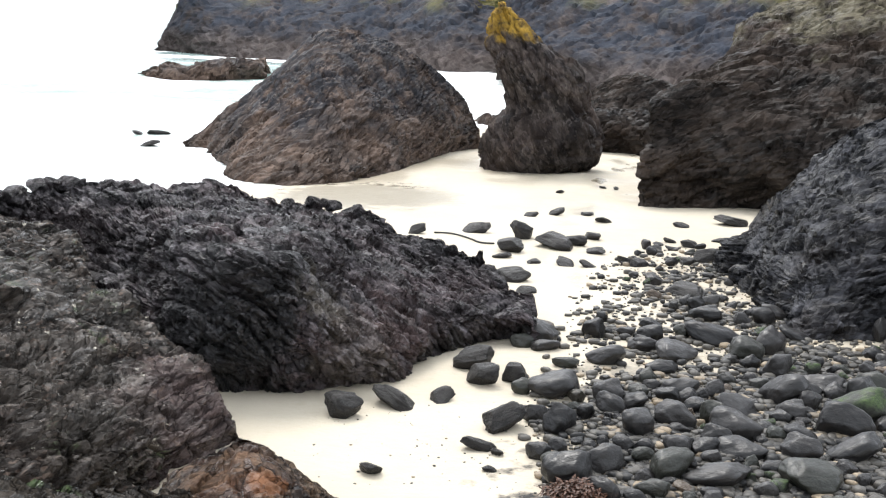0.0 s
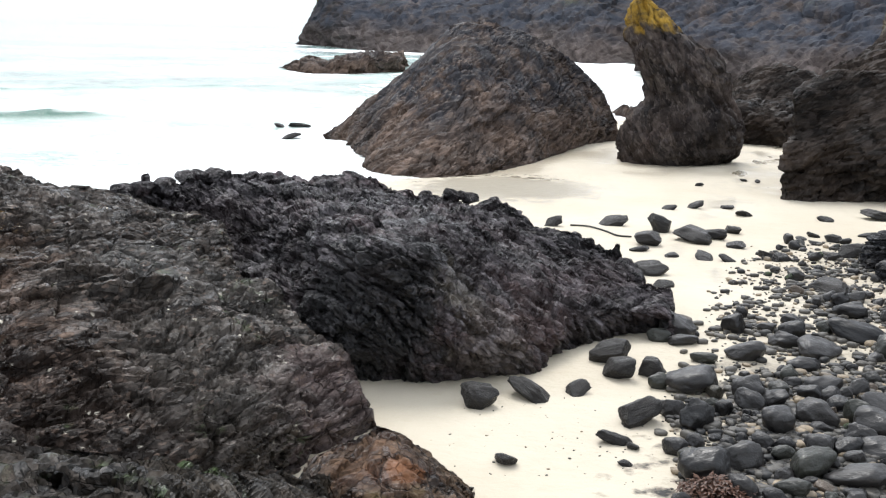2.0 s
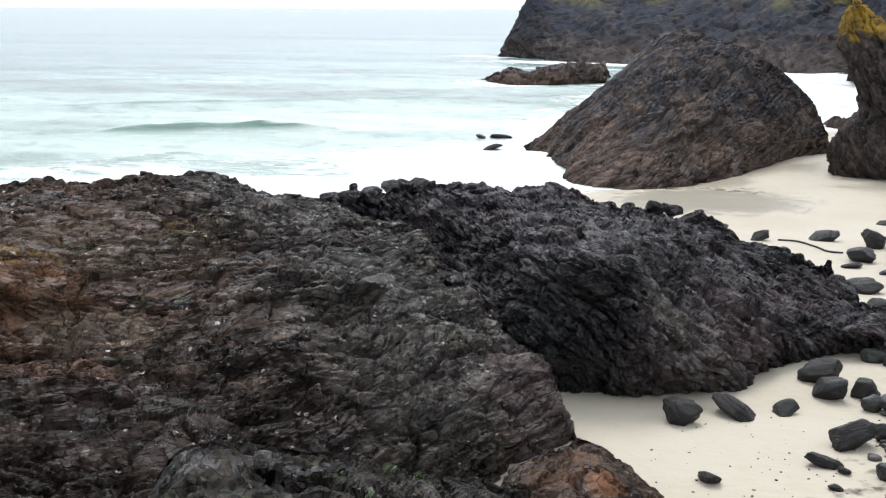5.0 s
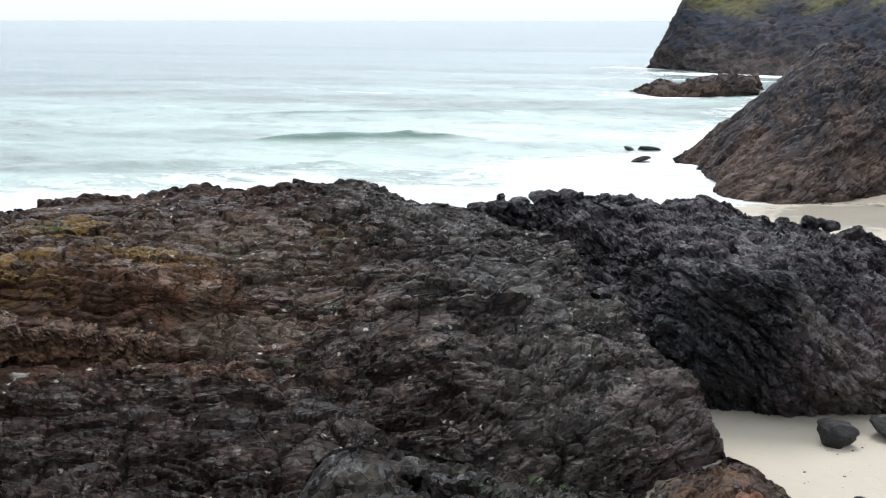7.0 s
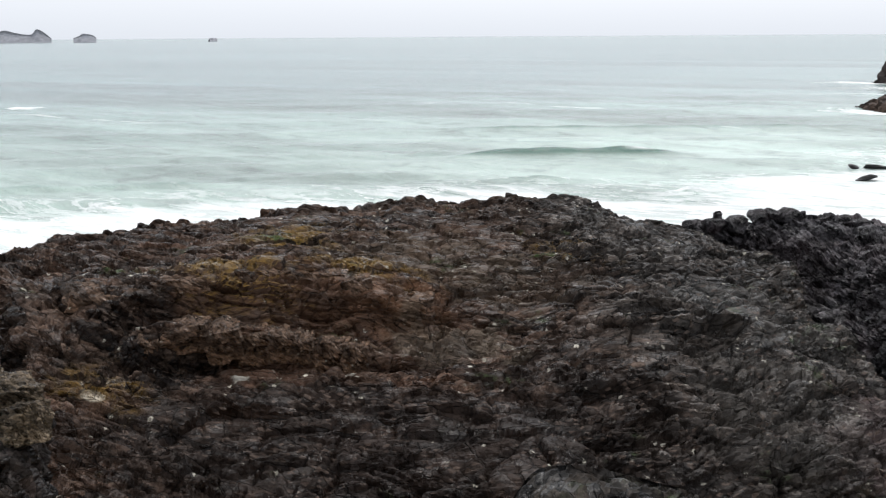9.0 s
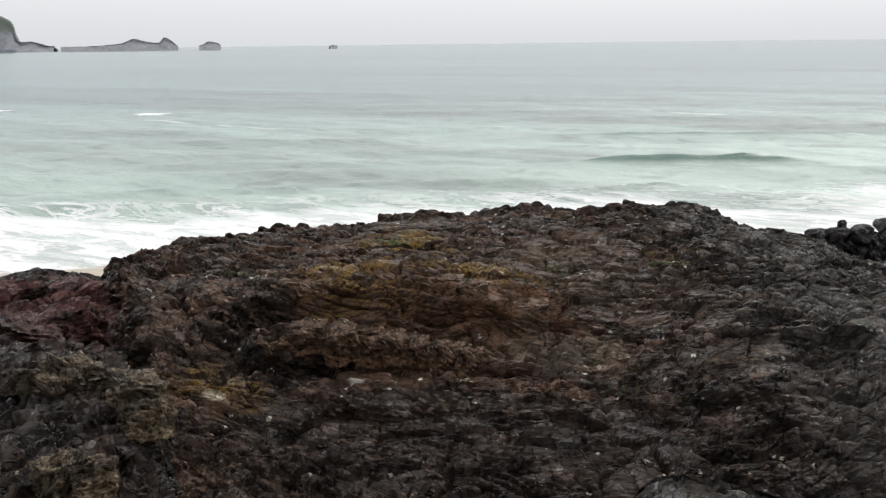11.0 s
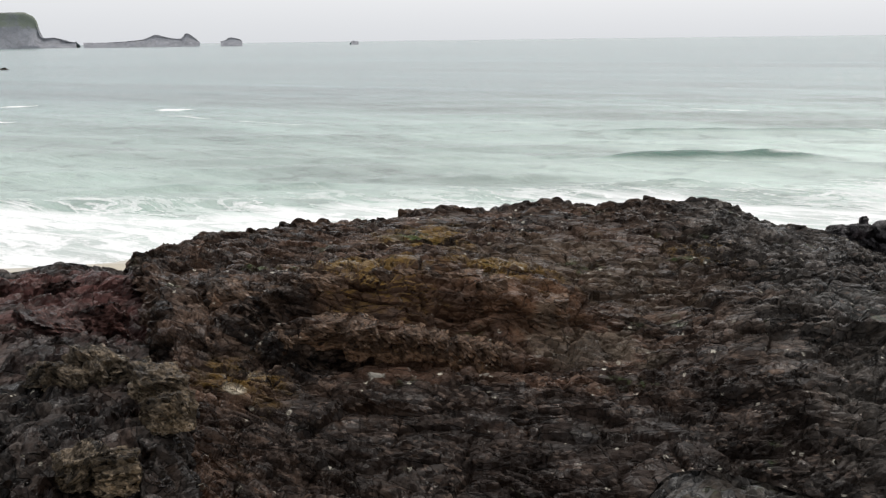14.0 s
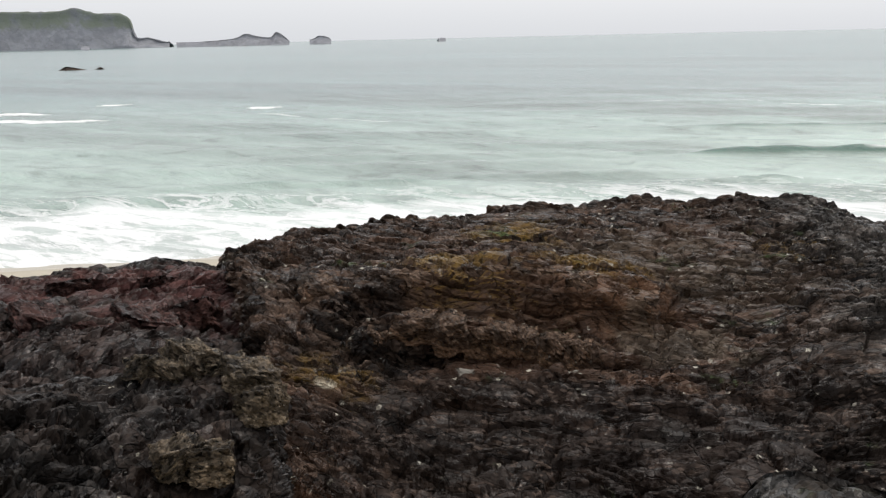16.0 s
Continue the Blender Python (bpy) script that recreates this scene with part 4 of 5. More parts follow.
CLIFF = [
    [(4.6582, 122.94, -1.25), (8.3248, 107.68, -1.17), (14.145, 98.995, -1.75), (20.197, 94.874, -1.87), (27.503, 89.886, -1.61), (42.135, 81.784, -0.93)],
    [(4.2994, 112.92, 1.96), (8.3119, 109.69, 2.20), (14.514, 102.98, 1.24), (20.756, 98.844, 1.66), (28.293, 93.827, 2.58), (43.433, 85.613, 3.84)],
    [(4.6469, 115.91, 3.96), (8.5663, 114.68, 4.63), (15.146, 108.95, 4.43), (21.737, 104.77, 4.95), (30.007, 100.62, 5.97), (46.207, 92.054, 7.40)],
    [(4.511, 119.92, 5.77), (8.5729, 120.7, 8.06), (15.999, 116.91, 8.50), (23.259, 113.64, 9.18), (32.209, 109.36, 10.34), (49.774, 100.33, 11.95)],
    [(4.2932, 123.93, 6.47), (9.0884, 129.68, 10.80), (17.423, 128.83, 12.17), (25.429, 125.45, 12.83), (35.33, 120.95, 13.99), (54.798, 111.23, 15.51)],
]
OUTC = [
    [(-16.806, 112.24, -1.25), (-19.786, 108.64, -1.25), (-21.648, 106.66, -1.25), (-22.234, 105.46, -1.25), (-24.223, 106.04, -1.25), (-26.428, 107.43, -1.25), (-27.775, 109.41, -1.25)],
    [(-16.736, 111.75, 0.30), (-19.527, 107.24, 0.52), (-21.576, 106.33, 0.15), (-22.473, 106.15, -0.11), (-24.375, 106.75, 0.09), (-26.509, 107.79, -0.23), (-27.557, 108.56, -0.55)],
    [(-17.184, 114.72, 0.99), (-20.242, 111.17, 1.13), (-22.412, 109.73, 0.81), (-23.034, 108.58, 0.34), (-24.684, 109.25, 0.66), (-26.743, 108.76, 0.07), (-27.802, 109.53, -0.56)],
]
FLAT = [
    [(1.4662, 70.985, -1.16), (2.2624, 69.963, -1.10), (3.5659, 69.909, -1.12)],
    [(1.502, 71.984, -0.76), (2.3653, 71.961, -0.56), (3.8005, 71.9, -0.51)],
    [(1.596, 73.983, -0.50), (2.5152, 73.957, -0.26), (3.8884, 73.898, -0.28)],
]
ISLE = [
    [(-1549.2, 1050.2, -2.00), (-1554.7, 1042, -2.00), (-1565.1, 1026.4, -2.00), (-1576.1, 1009.3, -2.00), (-1581.4, 1001.2, -2.00), (-1591.2, 985.45, -2.00), (-1607.8, 958.11, -2.00), (-1621.8, 934.17, -2.00), (-1633.5, 913.66, -2.00), (-1669.8, 845.45, -2.00), (-1756.8, 645.6, -2.00)],
    [(-1572.8, 1066.2, 6.78), (-1578.4, 1058, 6.95), (-1588.8, 1042.3, 11.06), (-1599.9, 1025, 11.93), (-1604.7, 1017.6, 29.33), (-1614.5, 1002, 34.41), (-1631.3, 974.35, 35.88), (-1645.4, 950.4, 41.00), (-1657.3, 929.47, 38.10), (-1694.2, 860.44, 38.45), (-1782.4, 658.71, 46.11)],
] + [
    [(-1572.8, 1066.3, 7.55), (-1578.3, 1058, 7.77), (-1588.6, 1042.5, 14.05), (-1599.8, 1025.2, 15.33), (-1604.2, 1018.4, 42.09), (-1613.9, 1003, 49.85), (-1630.7, 975.45, 52.03), (-1644.6, 951.74, 59.83), (-1656.6, 930.74, 55.30), (-1693.5, 861.85, 55.65), (-1781.5, 660.89, 66.87)],
]
STACK = [
    [(-1329.3, 1097.6, -2.00), (-1335.2, 1090.3, -2.00), (-1341.1, 1083.1, -2.00), (-1346, 1077, -2.00), (-1357.1, 1063.1, -2.00), (-1366.5, 1050.8, -2.00), (-1374.5, 1040.4, -2.00), (-1382.8, 1029.4, -2.00), (-1396.4, 1010.8, -2.00), (-1421.8, 974.78, -2.00)],
    [(-1349.5, 1114.3, 5.01), (-1355.4, 1107.1, 10.28), (-1361.3, 1099.9, 12.99), (-1366.4, 1093.6, 8.56), (-1377.6, 1079.4, 9.90), (-1387.2, 1067.1, 12.21), (-1395.3, 1056.4, 8.90), (-1403.8, 1045.1, 7.64), (-1417.6, 1026.3, 6.55), (-1443.5, 989.61, 5.87)],
    [(-1349.5, 1114.3, 5.24), (-1355.3, 1107.2, 13.30), (-1361.2, 1100, 17.42), (-1366.3, 1093.6, 10.55), (-1377.5, 1079.5, 12.51), (-1387, 1067.3, 15.98), (-1395.3, 1056.5, 10.81), (-1403.8, 1045.2, 8.78), (-1417.6, 1026.3, 6.97), (-1443.5, 989.6, 5.67)],
]
STACKB = [
    [(-1254.8, 1109, -2.00), (-1258.8, 1104.4, -2.00), (-1265.3, 1096.9, -2.00), (-1270.3, 1091.2, -2.00), (-1273.7, 1087.1, -2.00)],
    [(-1273.9, 1125.9, 5.74), (-1277.9, 1121.3, 7.87), (-1284.5, 1113.8, 9.08), (-1289.6, 1107.8, 6.77), (-1293.1, 1103.7, 5.90)],
    [(-1273.8, 1125.9, 6.27), (-1277.9, 1121.4, 9.47), (-1284.4, 1113.8, 11.22), (-1289.6, 1107.9, 7.58), (-1293.1, 1103.7, 6.17)],
]
STACKC = [
    [(-1146.4, 1220.6, -2.00), (-1149.8, 1217.5, -2.00), (-1153.7, 1213.8, -2.00)],
    [(-1163.9, 1239.2, 3.63), (-1167.3, 1236, 4.48), (-1171.2, 1232.3, 3.85)],
    [(-1163.9, 1239.2, 3.89), (-1167.3, 1236, 5.15), (-1171.2, 1232.3, 4.12)],
]
REEF = [
    [(-286.31, 174.01, -2.00), (-287.05, 172.79, -2.00), (-287.93, 171.31, -2.00), (-288.88, 169.72, -2.00), (-289.95, 167.88, -2.00), (-291.5, 165.18, -2.00), (-292.47, 163.46, -2.00)],
    [(-290.66, 176.67, -0.93), (-291.4, 175.46, -0.30), (-292.3, 173.95, -0.54), (-293.27, 172.31, -0.78), (-294.35, 170.46, -0.43), (-295.91, 167.75, 0.05), (-296.92, 165.96, -0.57)],
    [(-290.66, 176.68, -0.82), (-291.38, 175.49, 0.11), (-292.29, 173.97, -0.28), (-293.27, 172.32, -0.68), (-294.34, 170.48, -0.17), (-295.89, 167.78, 0.51), (-296.91, 165.97, -0.46)],
]
REEFB = [
    [(-1271.4, 752.95, -2.00), (-1274.3, 748.1, -2.00), (-1276.5, 744.32, -2.00)],
    [(-1290.8, 764.44, 3.18), (-1293.6, 759.61, 5.01), (-1295.9, 755.68, 3.42)],
    [(-1290.8, 764.46, 3.41), (-1293.6, 759.69, 6.15), (-1295.9, 755.69, 3.65)],
]

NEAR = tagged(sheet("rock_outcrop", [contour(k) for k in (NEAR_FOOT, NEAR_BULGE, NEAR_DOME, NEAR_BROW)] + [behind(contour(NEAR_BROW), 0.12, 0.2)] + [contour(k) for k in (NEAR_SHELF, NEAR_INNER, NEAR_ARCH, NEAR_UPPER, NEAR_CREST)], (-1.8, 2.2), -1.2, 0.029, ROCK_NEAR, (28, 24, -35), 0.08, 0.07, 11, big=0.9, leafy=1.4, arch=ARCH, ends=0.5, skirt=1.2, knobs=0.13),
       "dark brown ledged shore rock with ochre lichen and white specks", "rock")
REDDISH = tagged(sheet("rock_outcrop", RED, (-2.2, 1.0), -1.2, 0.05, ROCK_RED, (10, -15, -50), 0.05, 0.09, 21),
       "reddish brown weathered rock ledge above the surf", "rock")
CRUMBLED = tagged(sheet("rock_outcrop", LEFT, (-0.9, 0.5), 0.2, 0.034, ROCK_LEFT, (0, 53, 13), 0.08, 0.07, 31, leafy=1.6),
       "rugged blackish rock with pale crusted knobs", "rock")
tagged(sheet("rock_outcrop", HUMP, (-0.3, 0.9), 0.3, 0.036, ROCK_HUMP, (20, 15, -20), 0.1, 0.07, 41, big=0.5, leafy=1.6),
       "low rounded brown rock hump with mossy top", "rock")
tagged(sheet("boulder", ORANGE, (-0.15, 0.9), -0.2, 0.03, ROCK_ORANGE, (30, 10, 10), 0.04, 0.045, 51, size=0.8),
       "rusty orange-brown boulder with yellow crust on its crown", "boulder")
MIDDLE = tagged(sheet("rock_outcrop", [contour(k) for k in (MID_FOOT, MID_BASE, MID_FACE, MID_LIP, MID_TOP, MID_CREST)], (-1.2, 3.6), -1.2, 0.038, ROCK_DARK, (0, 38, 30), 0.08, 0.10, 61, big=0.8, leafy=0.55, ends=0.25, skirt=0.8, knobs=0.26),
       "long dark purplish wet rock with an undercut face, on sand", "rock")
tagged(sheet("tidal_rock", [contour(k) for k in (PYR_FOOT, PYR_LOW, PYR_MID, PYR_HIGH, PYR_CREST)], (0.5, 6.0), -1.5, 0.08, ROCK_STACK, (0, 32, 180), 0.14, 0.085, 71, size=1.5, skirt=0.8),
       "dark pyramid-shaped rock with brown flanks at the waterline", "rock")
tagged(sheet("tidal_rock", BIG, (1.5, 6.0), -1.0, 0.09, ROCK_BIG, (0, 15, 180), 0.3, 0.10, 81, size=1.7),
       "huge dark rock block with a pale lichened top", "rock")
STRIATED = tagged(sheet("rock_outcrop", RIGHT, (1.5, 5.0), -1.0, 0.055, ROCK_BLUE, (0, 20, 170), 0.24, 0.075, 91, size=1.3, leafy=1.3),
       "dark blue-black striated rock above the cobbles", "rock")
tagged(sheet("rock_outcrop", CAVE, (0.5, 5.0), -1.5, 0.13, ROCK_BIG, (20, 20, 0), 0.3, 0.12, 101, size=1.6),
       "dark shaded rock behind the sand passage", "rock")
def grass_material():
    s = Shade("rough_grass")
    tuft = s.noise(s.place(), 1.6, 7, 0.7)
    wide = s.noise(s.place(), 0.16, 4, 0.6)
    col = s.mix(s.ramp(wide, 0.35, 0.65), (0.062, 0.068, 0.026), (0.125, 0.105, 0.042))
    col = s.mix(1.0, col, s.grey(s.ramp(tuft, 0.3, 0.7, 0.55, 1.3)), "MULTIPLY")
    s.bump((tuft, 0.8, 0.3))
    return s.done(col, 0.9, 0.05)


GRASS = grass_material()


def grass_cap(lines, share, lift, back, floor, cell, seed, parent):
    """The turf on a cliff's top: an uneven skin over its upper part."""
    a, b = np.array(lines[-2], float), np.array(lines[-1], float)
    low, top = a + (b - a) * share, b.copy()
    low[:, 2] -= 0.1
    mid = 0.5 * (low + top)
    mid[:, 2] += lift
    top[:, 2] += lift
    ob = sheet("grass_cap", [low, mid, top], back, floor, cell, GRASS, (0, 0, 0), 0.5, 0.16, seed, size=2.5)
    ob.parent = parent
    tagged(ob, "olive and yellow-green rough turf")


HEADLAND = tagged(sheet("headland", HEAD, (2.0, 40.0), 16.0, 0.5, ROCK_FAR, (15, 10, 0), 0.5, 0.22, 111, size=4.5),
       "dark headland cliff with grassy top above white surf", "cliff")
SEA_CLIFF = tagged(sheet("sea_cliff", CLIFF, (3.0, 40.0), 18.0, 0.35, ROCK_FAR, (0, 40, 160), 0.5, 0.22, 121, size=3.5),
       "grey-blue cliff with pinkish brown base", "cliff")
grass_cap(HEAD, 0.35, 0.5, (2.0, 38.0), 15.5, 0.4, 113, HEADLAND)
grass_cap(CLIFF, 0.55, 0.5, (3.0, 38.0), 17.5, 0.35, 123, SEA_CLIFF)
tagged(sheet("rock_reef", OUTC, (0.5, 5.0), -1.6, 0.2, ROCK_STACK, (10, 20, 0), 0.15, 0.22, 131, size=2.0),
       "low dark jagged reef standing in the surf", "rock")
tagged(sheet("rock_reef", FLAT, (0.2, 3.0), -1.6, 0.2, ROCK_STACK, (10, 10, 0), 0.2, 0.2, 141, size=2.0),
       "low flat dark rock between the stacks", "rock")
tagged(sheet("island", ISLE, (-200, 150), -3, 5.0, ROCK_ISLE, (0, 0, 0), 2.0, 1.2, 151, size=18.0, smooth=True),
       "distant headland, coloured haze-grey, with green grass and sheer end", "island")
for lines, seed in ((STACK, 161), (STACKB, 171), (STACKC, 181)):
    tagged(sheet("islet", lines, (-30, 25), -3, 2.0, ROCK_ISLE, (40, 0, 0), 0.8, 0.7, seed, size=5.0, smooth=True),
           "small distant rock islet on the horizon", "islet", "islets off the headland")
tagged(sheet("rock_reef", REEF, (-4, 3), -1.5, 0.5, ROCK_STACK, (0, 0, 0), 0.3, 0.3, 191, size=4.0),
       "low black reef awash far out", "rock")
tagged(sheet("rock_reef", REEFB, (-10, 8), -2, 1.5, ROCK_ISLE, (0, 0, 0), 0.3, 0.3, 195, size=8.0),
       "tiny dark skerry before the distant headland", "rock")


def make_horn():
    r = np.array([(x, 51.7, z, w, max(0.8 * w, 0.5)) for x, z, w in HORN_RINGS])
    r = np.concatenate([r[:1] - np.array([0, 0, 0.9, 0, 0]), r, [[r[-1][0], r[-1][1], r[-1][2] + 0.12, 0.05, 0.05]]])
    r = along(r, 110)
    a = np.linspace(0, 2 * np.pi, 200, endpoint=False)[:, None]
    p = np.stack([r[None, :, 0] + r[None, :, 3] * np.cos(a), r[None, :, 1] + r[None, :, 4] * np.sin(a), r[None, :, 2] + 0 * a], -1)
    n = normals(p, True)
    q = weather(p, n, (25, 60, 0), 0.10, 0.11, 201, (1.5, 1.5, 0.8), 1.4)
    mesh = grid_mesh("tidal_rock", q, True)
    mesh.materials.append(ROCK_HORN)
    tagged(new("tidal_rock", mesh), "dark horn-shaped leaning rock with orange lichen crown", "rock")


make_horn()


# ---- pieces of the rocks ----
def crag_mesh(seed, material, chips=0.07):
    """A broken block about one unit across."""
    n = 13
    bm = bmesh.new()
    bmesh.ops.create_cube(bm, size=1.0)
    bmesh.ops.subdivide_edges(bm, edges=bm.edges[:], cuts=n - 2, use_grid_fill=True)
    v = np.array([w.co for w in bm.verts])
    ball = v / (np.linalg.norm(v, axis=1)[:, None] + 1e-9) * 0.62
    v = 0.72 * v + 0.28 * ball
    out = v / (np.linalg.norm(v, axis=1)[:, None] + 1e-9)
    v = v + out * (0.10 * fbm(v * 1.6 + seed, 3, seed) + chips * (1.3 * blocks(v * 2.4 + seed, seed) + 0.8 * blocks(v * 5.5 + seed, seed + 1)))[:, None]
    for w, c in zip(bm.verts, v):
        w.co = c
    mesh = bpy.data.meshes.new("crag")
    bm.to_mesh(mesh)
    bm.free()
    mesh.materials.append(material)
    return mesh


def part(name, mesh, parent, place, size, turn, label=""):
    ob = new(name, mesh)
    ob.parent = parent
    ob.matrix_local = Matrix.LocRotScale(place, Euler([radians(a) for a in turn]), size)
    return tagged(ob, label)


BLOCK_MESHES = [crag_mesh(400 + k, ROCK_BLOCK) for k in range(5)]
KNOB_MESHES = [crag_mesh(420 + k, ROCK_KNOB, 0.1) for k in range(4)]
RED_MESHES = [crag_mesh(450 + k, ROCK_SLAB, 0.12) for k in range(4)]
BLUE_MESHES = [crag_mesh(460 + k, ROCK_BLUE, 0.09) for k in range(4)]


def ledge_row(knots, start, stop, wide, high, seed):
    """Blocks side by side along a ledge, set into its face so that little more than their fronts show."""
    line = contour(knots, 400)
    bearing = np.degrees(np.arctan2(-line[:, 0], line[:, 1]))
    r = np.random.RandomState(seed)
    b = start
    while b < stop:
        x, y, z = (float(np.interp(b, bearing, line[:, c])) for c in range(3))
        d = math.hypot(x, y)
        w, h = wide * r.uniform(0.7, 1.5), high * r.uniform(0.75, 1.1)
        k = 1 + (0.10 + r.uniform(-0.08, 0.08)) / d
        part("ledge_block", BLOCK_MESHES[r.randint(5)], NEAR, (x * k, y * k, z - 0.5 * h + r.uniform(-0.02, 0.05)), (w, 0.6, h), (r.uniform(-8, 8), r.uniform(-8, 8), b + r.uniform(-10, 10)), "brown jointed rock block")
        b += math.degrees(0.86 * w / d)


ledge_row(NEAR_SHELF, 38.0, 47.8, 0.42, 0.42, 5)
ledge_row(NEAR_ARCH, 35.5, 51.5, 0.62, 0.62, 6)
for k, (x, y, z, w, h) in enumerate([
    (-10.55, 6.90, 2.71, 0.55, 0.36),
    (-10.50, 6.53, 2.66, 0.40, 0.28),
    (-9.84, 7.12, 2.63, 0.50, 0.28),
    (-9.39, 6.89, 2.45, 0.45, 0.36),
    (-8.88, 5.89, 2.27, 0.50, 0.35),
    (-10.69, 6.40, 2.73, 0.34, 0.24),
    (-10.23, 7.10, 2.65, 0.34, 0.22),
    (-9.02, 5.68, 2.35, 0.40, 0.30),
]):
    part("rock_knob", KNOB_MESHES[k % 4], CRUMBLED, (x, y, z), (w, w * 0.8, h), (10 * (k % 3) - 10, 8, 37 * k), "pale crusted rock knob")
for k, (x, y, z, w, h) in enumerate([
    (-14.54, 7.28, 2.55, 0.90, 0.40),
    (-14.16, 7.77, 2.40, 0.80, 0.35),
    (-14.22, 8.65, 2.34, 1.00, 0.40),
    (-14.24, 9.53, 2.30, 0.80, 0.40),
    (-16.17, 8.68, 2.52, 0.90, 0.30),
    (-15.94, 9.86, 2.40, 0.90, 0.30),
    (-13.84, 6.66, 2.34, 0.80, 0.35),
]):
    part("rock_slab", RED_MESHES[k % 4], REDDISH, (x, y, z - 0.12), (w * 0.8, w * 0.7, h), (14 * (k % 3) - 14, 16, 41 * k), "reddish broken rock slab")
for k, (x, y, z, w, h) in enumerate([
    (7.30, 29.72, -0.03, 0.90, 0.60),
    (7.27, 28.28, -0.14, 0.80, 0.60),
    (7.32, 27.23, -0.17, 0.90, 0.70),
    (7.64, 30.66, 0.22, 0.80, 0.50),
    (7.30, 25.79, -0.24, 0.80, 0.60),
    (7.41, 24.09, -0.26, 0.90, 0.60),
]):
    part("rock_knob", BLUE_MESHES[k % 4], STRIATED, (x, y, z), (w, w * 0.8, h), (12 * (k % 3) - 12, 9, 47 * k), "rounded dark knob at the rock's foot")


# ---- loose stones ----
def stone_mesh(seed, sharp):
    bm = bmesh.new()
    bmesh.ops.create_icosphere(bm, subdivisions=4, radius=0.5)
    v = np.array([w.co for w in bm.verts])
    cut = np.random.RandomState(seed).normal(size=(9, 3))
    cut /= np.linalg.norm(cut, axis=1)[:, None]
    for c in cut:
        d = v @ c
        lim = 0.40 - 0.13 * sharp * abs(c[0])
        v -= np.where(d > lim, (d - lim) * (0.6 + 0.35 * sharp), 0)[:, None] * c
    v *= 1 + 0.10 * vnoise(v * 2.2 + seed, seed)[:, None] + 0.025 * (1 + 2 * sharp) * fbm(v * 6 + seed, 3, seed)[:, None]
    span = v.max(0) - v.min(0)
    v = (v - (v.max(0) + v.min(0)) / 2) / span
    for w, c in zip(bm.verts, v):
        w.co = c
    for f in bm.faces:
        f.smooth = True
    mesh = bpy.data.meshes.new("stone")
    bm.to_mesh(mesh)
    bm.free()
    mesh.materials.append(STONE if sharp > 0.9 else COBBLE)
    return mesh


ROUND = [stone_mesh(300 + k, 0.45 + 0.10 * (k % 5)) for k in range(12)]
SHARP = [stone_mesh(330 + k, 1.0) for k in range(6)]
KNOBBLY = []
for mesh in SHARP[:4]:
    twin = mesh.copy()
    twin.materials[0] = ROCK_DARK
    KNOBBLY.append(twin)
crest, dice = contour(MID_CREST, 300), np.random.RandomState(12)
for k in range(26):
    x, y, z = (float(c) for c in crest[int(dice.uniform(8, 275))])
    w = dice.uniform(0.28, 0.62)
    part("rock_knob", KNOBBLY[k % 4], MIDDLE, (x + dice.uniform(-0.3, 0.3), y + dice.uniform(-0.6, 0.1), z - 0.30 * w), (w, w * 0.9, w * 0.75), (dice.uniform(-25, 25), dice.uniform(-25, 25), dice.uniform(0, 360)))
rng = np.random.RandomState(4)
TAKEN = []


def green_material():
    s = Shade("weedy_stone")
    speck = s.noise(s.place(), 18, 6, 0.7)
    veil = s.calc("MULTIPLY", s.ramp(s.upward(), 0.0, 0.8), s.ramp(s.noise(s.place(), 3.0, 6, 0.7), 0.35, 0.6))
    col = s.mix(s.ramp(speck, 0.3, 0.7), (0.010, 0.0115, 0.010), (0.036, 0.037, 0.030))
    col = s.mix(veil, col, s.mix(s.ramp(speck, 0.35, 0.65), (0.018, 0.035, 0.008), (0.06, 0.10, 0.022)))
    s.bump((speck, 0.7, 0.02))
    return s.done(col, 0.5, 0.3)


GREEN = green_material()
WEEDY = []
for mesh in ROUND[:4]:
    twin = mesh.copy()
    twin.materials[0] = GREEN
    WEEDY.append(twin)


def put_stone(x, y, w, h, mesh, label, group, deep=None, lift=0.0, name="stone"):
    ob = new(name, mesh)
    z = float(sand_height(np.array(x), np.array(y)))
    d = deep or w * rng.uniform(0.6, 0.85)
    ob.matrix_world = Matrix.LocRotScale((x, y, z + h * 0.38 + lift), Euler((rng.uniform(-0.45, 0.45), rng.uniform(-0.45, 0.45), rng.uniform(-0.8, 0.8) + (math.pi if rng.random() < 0.5 else 0))), (w, d, h * 1.15))
    TAKEN.append((x, y, w * 0.5))
    return tagged(ob, label, "stone", group)


